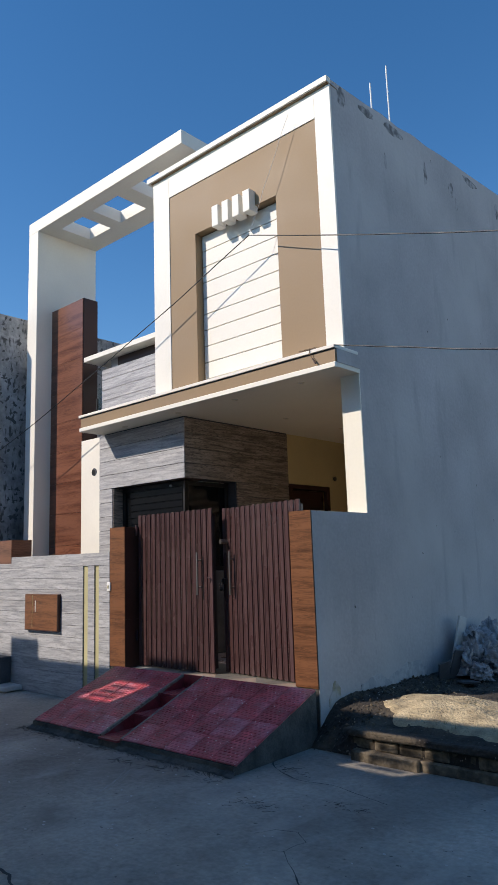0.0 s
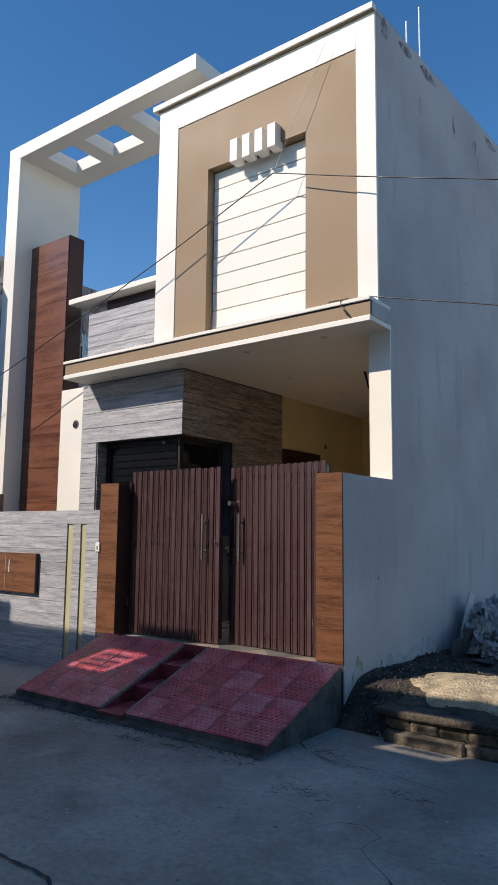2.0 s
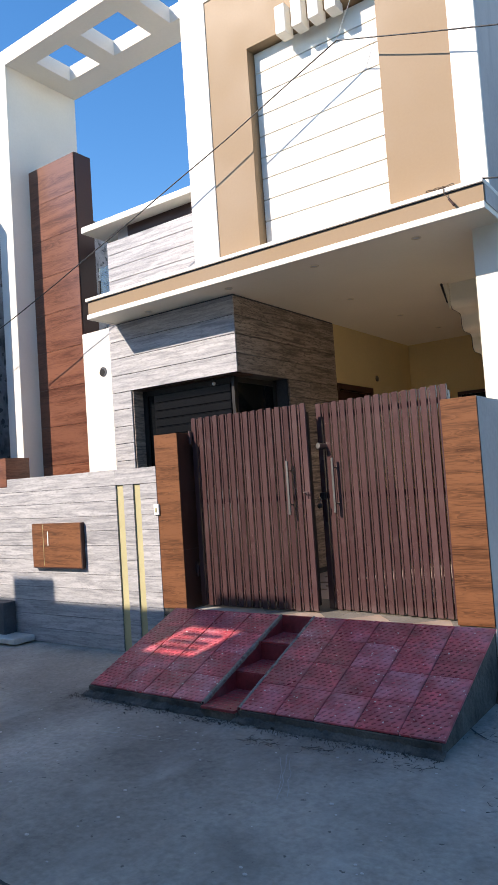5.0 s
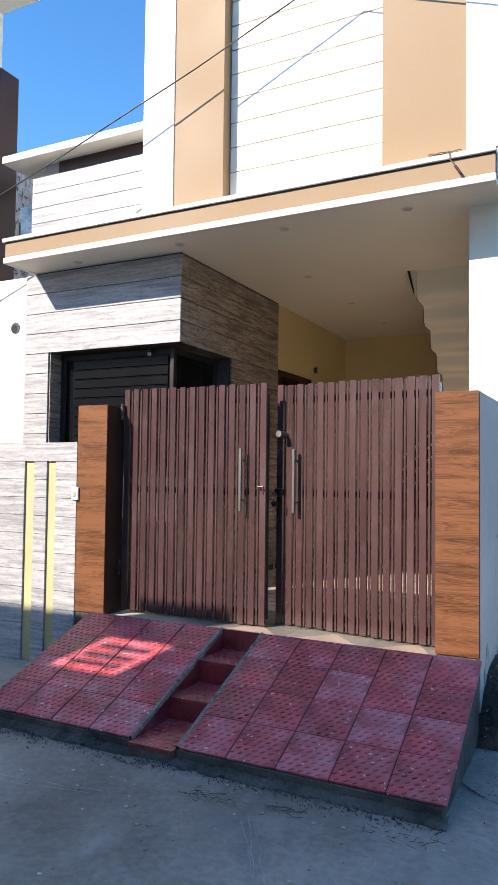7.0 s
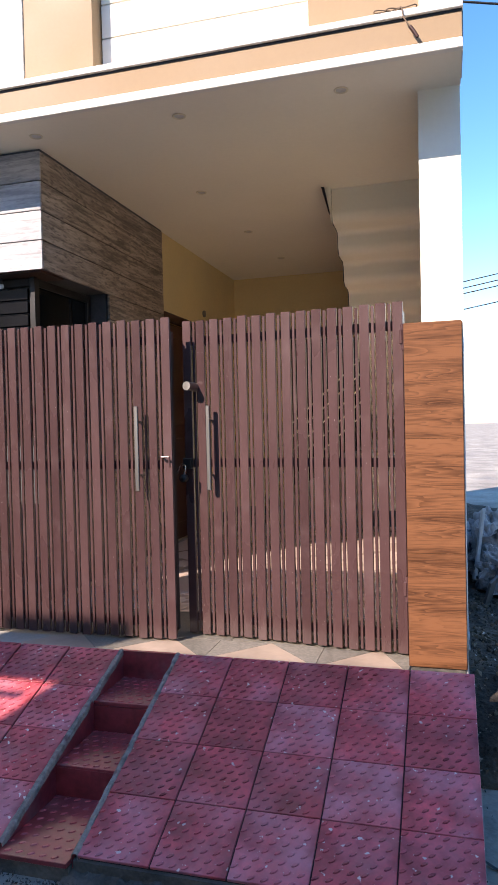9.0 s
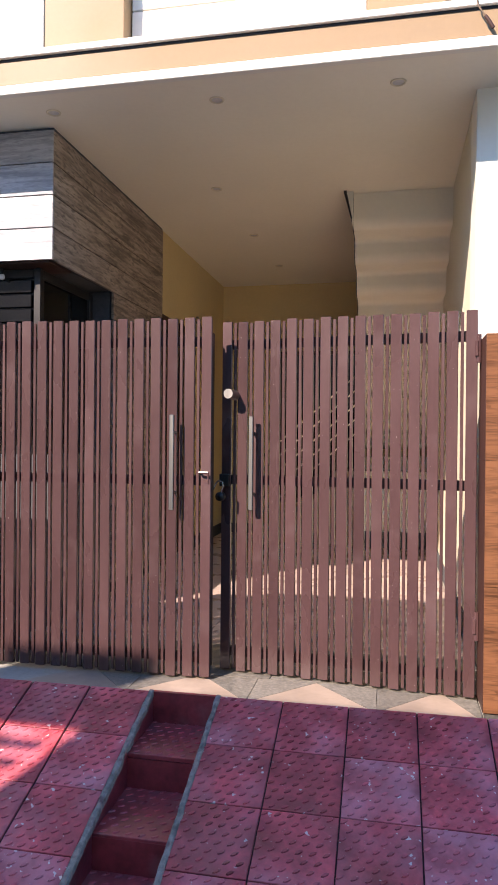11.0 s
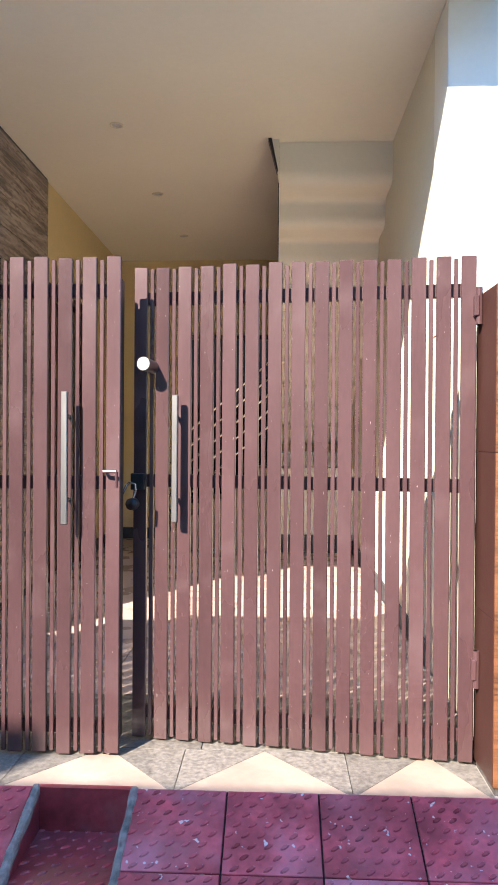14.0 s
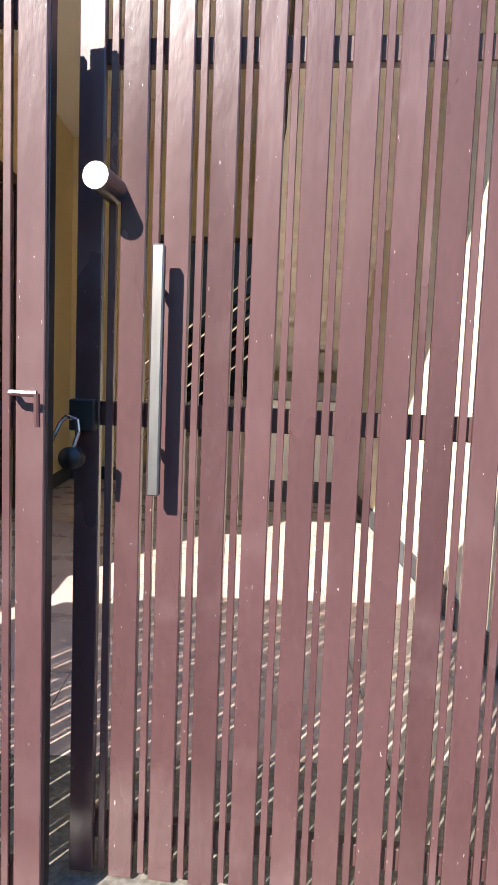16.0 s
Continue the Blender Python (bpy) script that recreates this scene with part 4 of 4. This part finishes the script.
def plot():
    bm = bmesh.new()
    nx, ny = 90, 90
    rows = []
    for j in range(ny + 1):
        y = -0.08 + 9.1 * (j / ny) ** 1.6
        rows.append([bm.verts.new((x, y, plot_z(x, y) if j else ROAD_Z)) for x in (1.47 + 9 * (i / nx) ** 1.6 for i in range(nx + 1))])
    for j in range(ny):
        for i in range(nx):
            bm.faces.new((rows[j][i], rows[j][i + 1], rows[j + 1][i + 1], rows[j + 1][i]))
    thing("ground_plot", bm, M_DIRT, "bare plot of dark soil with pale sand heaps", "ground", "structure", smooth=True)


plot()


def plot_rubble():
    """Clods, brick bits and pale chips on the soil beside the wall."""
    for name, mat, count, size, label in (("soil_clods", M_DIRT, 700, 0.016, "dark clods of soil along the wall"), ("brick_bits", M_BRICK, 160, 0.022, "broken brick bits on the soil"), ("pale_chips", M_CHIP, 45, 0.009, "pale plaster chips on the soil")):
        bm = bmesh.new()
        for _ in range(count):
            x, y = 1.51 + abs(random.gauss(0, 0.45)), random.uniform(-0.05, 2.4)
            r = size * random.uniform(0.3, 1.0)
            m = Matrix.Translation((x, y, plot_z(x, y) + 0.2 * r)) @ Euler((random.random() * 6, random.random() * 6, random.random() * 6)).to_matrix().to_4x4() @ Matrix.Diagonal((1.4 * r, r, 0.8 * r, 1))
            vs = [bm.verts.new(m @ Vector(c)) for c in ((1, 0, 0), (0.2, 0.9, 0.2), (-0.9, 0.4, -0.2), (-0.5, -0.8, 0.1), (0.5, -0.8, 0), (0, 0.1, 0.9), (0.1, 0, -0.9))]
            for k in range(5):
                bm.faces.new((vs[k], vs[(k + 1) % 5], vs[5]))
                bm.faces.new((vs[(k + 1) % 5], vs[k], vs[6]))
        thing(name, bm, mat, label, "rubble", "stuff")


plot_rubble()


def sand_heap():
    bm = bmesh.new()
    n, m = 40, 16
    rings = []
    for j in range(m + 1):
        f = j / m
        ring = []
        for i in range(n):
            t = 2 * math.pi * i / n
            wob = 1 + 0.35 * noise.noise((math.cos(t) * 1.6, math.sin(t) * 1.6, 3)) + 0.10 * noise.noise((math.cos(t) * 6, math.sin(t) * 6, 8))
            x, y = 2.95 + 1.15 * f * wob * math.cos(t), 0.62 + 0.50 * f * wob * math.sin(t)
            z = plot_z(x, y) + 0.045 * (1 - f ** 4) + 0.012 * noise.noise((x * 18, y * 18, 1)) - 0.004 - 0.03 * (f > 0.99)
            ring.append(bm.verts.new((x, y, z)))
        rings.append(ring)
    for p, q in zip(rings, rings[1:]):
        for i in range(n):
            k = (i + 1) % n
            if p is rings[0]:
                bm.faces.new((q[i], q[k], p[i]))
            else:
                bm.faces.new((p[i], q[i], q[k], p[k]))
    thing("sand_heap", bm, M_SAND, "low heap of pale building sand on the dark soil", "sand", "stuff", smooth=True)


sand_heap()


def blotch(cy, cz, ry, rz, seed, n=26):
    """A flat flake of irregular outline on the side wall."""
    pts = []
    for k in range(n):
        a = 2 * math.pi * k / n
        f = 1 + 0.45 * noise.noise((math.cos(a) * 1.6 + seed, math.sin(a) * 1.6, seed)) + 0.2 * noise.noise((math.cos(a) * 6, math.sin(a) * 6, seed))
        pts.append((cy + ry * f * math.cos(a), cz + rz * f * math.sin(a)))
    out = 1.506 if cy > 1.05 else 1.478 + 0.028 * (cy - 0.10) / 0.99
    return prism(bmesh.new(), pts, 0, out - 0.006, out + 0.002)


base_stains = empty("wall_stains", (1.5, 1.0, -0.2), "damp stain and flaking plaster at the foot of the side wall", "stain", "structure")
part("damp_stain", blotch(0.36, -0.14, 0.11, 0.15, 1.3), M_MOSS, base_stains, "yellowish damp stain")
part("flake", blotch(1.05, -0.12, 0.30, 0.11, 2.1), M_EFFLOR, base_stains, "pale flaking plaster")
for k, (cy, cz, ry, rz) in enumerate(((1.05, 6.72, 0.10, 0.12), (1.6, 6.80, 0.16, 0.06), (2.3, 6.84, 0.22, 0.07), (3.1, 6.55, 0.05, 0.16), (3.9, 6.62, 0.08, 0.13), (4.05, 6.45, 0.04, 0.10), (4.6, 7.02, 0.25, 0.06), (2.0, 6.30, 0.03, 0.12), (5.6, 6.9, 0.06, 0.14))):
    part("dark_stain", blotch(cy, cz, ry, rz, 7.3 + k), M_STAIN, base_stains, "dark weather stain")
part("flake", blotch(1.75, -0.10, 0.36, 0.12, 4.7), M_EFFLOR, base_stains, "pale flaking plaster")


def rough_slab(x0, x1, y0, y1, z0, z1, amp, seed, cells=10):
    """A worn slab with wandering edges."""
    bm = box(bmesh.new(), x0, x1, y0, y1, z0, z1, bevel=0.012)
    bmesh.ops.subdivide_edges(bm, edges=[e for e in bm.edges if e.calc_length() > 0.1], cuts=cells, use_grid_fill=True)
    for v in bm.verts:
        v.co += amp * Vector(noise.noise_vector(v.co * 7 + Vector((seed, 0, 0))))
    return bm


plinth = empty("plot_steps", (2.6, -0.4, ROAD_Z), "broken plastered brick steps at the edge of the plot", "steps", "structure")
part("slab", rough_slab(1.88, 4.8, -0.13, 0.30, -0.335, -0.272, 0.016, 1), M_DIRT, plinth, "soil-covered cement slab")
part("low_step", rough_slab(1.98, 2.64, -0.17, -0.04, ROAD_Z - 0.02, -0.432, 0.010, 2), M_BRICK, plinth, "crumbling plastered step")
for i in range(11):
    x = 1.95 + 0.235 * i
    part("brick", rough_slab(x, x + 0.222, -0.085 + random.uniform(-0.012, 0.012), 0.05, -0.432, -0.338, 0.007, 3 + i, 2), M_BRICK, plinth)
part("footing", rough_slab(2.62, 4.8, -0.12, 0.02, ROAD_Z - 0.02, -0.437, 0.010, 20), M_BRICK, plinth)


def leaning(name, w, h, t, at, tilt, yaw, lean, mat, label, cat):
    bm = box(bmesh.new(), -w / 2, w / 2, -t / 2, t / 2, 0, h, bevel=0.003)
    ob = thing(name, bm, mat, label, cat)
    ob.matrix_basis = pose(*at) @ pose(0, 0, 0, 0, 0, yaw) @ pose(0, 0, 0, lean, 0, 0) @ pose(0, 0, 0, 0, tilt, 0)
    return ob


leaning("pale_board", 0.20, 0.60, 0.025, (1.60, 2.66, -0.12), 13, 90, 8, M_BOARD, "pale narrow board leaning on the plaster wall", "board")
leaning("dark_board", 0.26, 0.36, 0.02, (1.70, 2.42, -0.24), 8, 80, 16, M_SLATE, "dark sheet of board leaning by the rubbish heap", "board")
leaning("dark_board", 0.16, 0.26, 0.02, (1.66, 2.24, -0.24), -12, 70, 20, M_SLATE, "small dark board offcut leaning on the wall", "board")
leaning("fallen_board", 0.18, 0.34, 0.02, (1.92, 2.22, -0.20), 0, 40, 84, M_SLATE, "grey board lying on the soil", "board")


def sack(at, size, seed):
    """A crumpled sack: a lumpy, creased bag."""
    bm = bmesh.new()
    bmesh.ops.create_icosphere(bm, subdivisions=5, radius=1.0)
    off = Vector((seed, seed * 2, 0))
    for v in bm.verts:
        p = v.co * 1.3 + off
        p = p + 0.55 * Vector(noise.noise_vector(p * 1.1))
        fold = sum(a * abs(noise.noise(p * f + off)) for f, a in ((1.5, 0.55), (3.0, 0.34), (6.5, 0.13)))
        v.co = v.co * (0.66 + fold + 0.25 * noise.noise(p * 0.8))
        v.co = Vector((v.co.x * size[0], v.co.y * size[1], max(v.co.z, -0.5) * size[2]))
    ob = thing("rubbish_sack", bm, M_SACK, "crumpled grey plastic sack heaped against the wall", "sack", group="rubbish heap", smooth=False)
    ob.matrix_basis = pose(*at, 0, 0, seed * 40)
    return ob


for i, (at, size) in enumerate((((1.80, 2.62, -0.06), (0.18, 0.20, 0.24)), ((1.78, 2.95, 0.0), (0.24, 0.26, 0.32)), ((2.05, 2.85, -0.09), (0.20, 0.24, 0.22)), ((1.82, 3.4, 0.02), (0.28, 0.32, 0.34)), ((2.15, 3.25, -0.07), (0.25, 0.28, 0.24)), ((2.0, 2.5, -0.15), (0.12, 0.16, 0.12)), ((1.85, 3.9, 0.0), (0.3, 0.34, 0.3)))):
    sack(at, size, i + 1)

# drain slab and doorstep at the far end of the front wall
thing("drain_cover", rough_slab(-5.2, -3.85, -0.22, 0.06, -0.50, -0.43, 0.006, 31, 5), M_MARBLE, "worn pale stone slab over the drain", "slab")
thing("doorstep", boxes((-6.2, -4.20, -0.10, 0.07, ROAD_Z, -0.06), bevel=0.006), M_SLATE, "dark stone doorstep by the end pier", "step")


# ---------------------------------------------------------------- roof rods and cables
for x, y, za, zb in ((1.30, 2.1, 6.85, 7.58), (1.20, 2.75, 6.9, 8.25)):
    bm = bmesh.new()
    rod(bm, (x, y, za), (x, y, zb), 0.011, 10)
    thing("roof_rod", bm, M_PLASTIC, "thin white pipe standing on the roof edge", "pipe", group="roof pipes")


def cable(points, r=0.0065, label="thin black cable strung across the front", mat=None):
    cu = bpy.data.curves.new("cable", "CURVE")
    cu.dimensions, cu.bevel_depth, cu.bevel_resolution = "3D", r, 2
    sp = cu.splines.new("POLY")
    sp.points.add(len(points) - 1)
    for p, q in zip(sp.points, points):
        p.co = (*q, 1)
    cu.materials.append(mat or M_BLACK)
    return tagged(new("cable", cu), label, "cable", "overhead cables")


def sagging(a, b, sag, n=24, jitter=0.01):
    a, b = Vector(a), Vector(b)
    out = []
    for i in range(n + 1):
        t = i / n
        p = a.lerp(b, t)
        p.z -= sag * 4 * t * (1 - t)
        if 0 < i < n:
            p += jitter * Vector(noise.noise_vector(Vector((t * 9, a.x, b.z))))
        out.append(p)
    return out


NODE = (0.27, 0.67, 5.25)
cable(sagging((-7.5, 0.30, 2.55), NODE, 0.12))
cable(sagging(NODE, (6.5, 0.35, 3.15), 0.06))
cable(sagging(NODE, (0.95, 0.70, 6.60), 0.0, 10, 0.012), 0.0028, "thin pale wire tied up to the parapet", M_BOARD)
cable(sagging((1.49, 0.60, 3.52), (6.5, 0.35, 2.22), 0.02))
coil = [(1.16 + 0.13 * math.cos(a) * (0.6 + 0.4 * math.sin(a * 0.37)), 0.625 + 0.03 * math.sin(a * 1.3), 3.535 + 0.012 * abs(math.sin(a * 2.1))) for a in [0.35 * k for k in range(60)]]
cable(coil, 0.0035, "tangle of loose brown twine on the canopy edge", M_TWINE)
cable([(1.17, 0.60, 3.535), (1.19, 0.578, 3.53), (1.20, 0.572, 3.47), (1.235, 0.572, 3.415)], 0.004, "thin cable hanging over the fascia", M_TWINE)
cable([(1.235, 0.572, 3.415), (1.255, 0.572, 3.385), (1.275, 0.574, 3.35)], 0.010, "frayed taped cable end over the fascia", M_BROWN)


# ---------------------------------------------------------------- rubble along the ramps and chips on the lane
def rubble():
    bm = bmesh.new()
    for _ in range(1500):
        x = random.uniform(-1.72, 1.53)
        clump = 0.5 + 0.5 * noise.noise((x * 2.7, 0, 7))
        y = -1.165 - abs(random.gauss(0, 0.03 + 0.05 * clump))
        r = random.uniform(0.0015, 0.0065) * (1.0 + 0.7 * (random.random() < 0.08))
        if x > 1.5:
            x, y = 1.5 + abs(random.gauss(0, 0.08)), random.uniform(-1.2, 0.0)
        m = Matrix.Translation((x, y, ROAD_Z + r * 0.3)) @ Euler((random.random() * 6, random.random() * 6, random.random() * 6)).to_matrix().to_4x4() @ Matrix.Diagonal((1.5 * r, 0.9 * r, 0.6 * r, 1))
        vs = [bm.verts.new(m @ Vector(c)) for c in ((1, 0, 0.2), (-0.3, 0.9, -0.2), (-0.8, -0.6, 0.1), (0.1, 0.1, 1), (0, -0.1, -0.9))]
        for f in ((0, 1, 3), (1, 2, 3), (2, 0, 3), (1, 0, 4), (2, 1, 4), (0, 2, 4)):
            bm.faces.new([vs[q] for q in f])
    thing("rubble", bm, M_RUBBLE, "crumbs of dark mortar and soil along the foot of the ramps", "rubble", "stuff")
    bm = bmesh.new()
    for _ in range(260):
        x, y = random.uniform(-3, 5), random.uniform(-5, -1.15)
        r = random.uniform(0.003, 0.011)
        bmesh.ops.create_icosphere(bm, subdivisions=1, radius=r, matrix=Matrix.Translation((x, y, ROAD_Z + 0.001)) @ Matrix.Diagonal((1.4, 1.0, 0.4, 1)))
    thing("lane_chips", bm, M_CHIP, "scattered pale plaster chips on the lane", "chips", "stuff")
    bm = bmesh.new()
    for cx, cy, spread, count in ((0.36, -1.42, 0.10, 34), (0.72, -1.36, 0.08, 20), (-0.25, -1.27, 0.07, 16), (1.32, -1.36, 0.10, 16), (2.05, -1.55, 0.12, 24), (2.6, -1.2, 0.14, 16), (1.75, -0.75, 0.12, 20), (-1.2, -1.25, 0.12, 14)):
        for _ in range(count):
            p = Vector((cx + random.gauss(0, spread), cy + random.gauss(0, spread * 0.3), ROAD_Z + 0.004))
            a = random.gauss(0, 0.7)
            for _ in range(random.choice((1, 2, 2, 3))):
                q = p + Vector((random.uniform(0.015, 0.04) * math.cos(a), random.uniform(0.015, 0.04) * math.sin(a), random.uniform(-0.003, 0.006)))
                q.z = max(q.z, ROAD_Z + 0.002)
                rod(bm, p, q, 0.0016, 4, 0.0011)
                p, a = q, a + random.gauss(0, 0.5)
    thing("dry_twigs", bm, M_RUBBLE, "dry twigs and straw on the lane", "twigs", "stuff")


rubble()


def crack(points, width, seed):
    """A thin open crack: a ribbon that wanders along its points."""
    bm = bmesh.new()
    path = []
    for p, q in zip(points, points[1:]):
        p, q = Vector((*p, 0)), Vector((*q, 0))
        n = max(2, int((q - p).length / 0.05))
        for i in range(n):
            v = p.lerp(q, i / n)
            path.append(v + 0.018 * Vector(noise.noise_vector(v * 9 + Vector((seed, 0, 0)))))
    pairs = []
    for i, v in enumerate(path):
        d = (path[min(i + 1, len(path) - 1)] - path[max(i - 1, 0)]).normalized()
        w = width * (0.35 + abs(noise.noise(v * 6 + Vector((0, seed, 0)))) * 1.5)
        side = Vector((-d.y, d.x, 0)) * w
        pairs.append([bm.verts.new((v.x + s * side.x, v.y + s * side.y, ROAD_Z + 0.004)) for s in (-1, 1)])
    for p, q in zip(pairs, pairs[1:]):
        bm.faces.new((p[0], q[0], q[1], p[1]))
    return bm


road_cracks = empty("road_cracks", (0, -2, ROAD_Z), "dark wandering cracks in the concrete lane", "cracks", "structure")
for k, (pts, w) in enumerate((([(-6.0, -3.2), (-2.0, -3.3), (1.75, -3.26), (2.2, -3.5)], 0.012), ([(1.45, -0.60), (1.65, -0.78), (2.0, -0.92), (2.3, -0.86), (2.9, -1.0)], 0.006),
                                ([(2.45, -1.95), (2.52, -1.82), (2.66, -1.76), (2.80, -1.86), (2.78, -2.05), (2.66, -2.14)], 0.003), ([(2.78, -2.05), (3.2, -2.4), (4.2, -2.6)], 0.004))):
    part("crack", crack(pts, w, k * 3.7), M_CRACK, road_cracks)
for k, (a, b) in enumerate((((0.93, -2.05), (0.62, -1.45)), ((0.96, -2.0), (0.66, -1.50)), ((0.90, -1.98), (0.60, -1.52)), ((-0.9, -1.75), (-0.1, -1.62)), ((-0.8, -1.80), (-0.15, -1.66)))):
    part("scuff", crack([a, b], 0.004, 5.0 + k), M_SCUFF, road_cracks, "pale chalky scuff")

def tufts():
    bm = bmesh.new()
    for _ in range(260):
        x, y = random.uniform(2.7, 4.2), random.uniform(0.1, 1.0)
        if noise.noise((x * 2.2, y * 2.2, 9)) < 0.0:
            continue
        z = plot_z(x, y) + 0.03
        a, h = random.random() * 6.28, random.uniform(0.04, 0.12)
        s = Vector((0.003 * math.cos(a), 0.003 * math.sin(a), 0))
        lean = Vector((random.gauss(0, 0.03), random.gauss(0, 0.03), h))
        p = Vector((x, y, z))
        bm.faces.new([bm.verts.new(q) for q in (p - s, p + s, p + lean)])
    thing("dry_grass", bm, M_GRASS, "sparse dry grass on the sand", "grass", "stuff")


tufts()
for z in (4.86, 4.71, 4.58, 4.21):
    cable(sagging((-6.0, 14.0, z - 1.6), (16.0, 14.0, z + 2.2), 0.1, 12, 0.0), 0.012, "distant overhead power line against the sky")
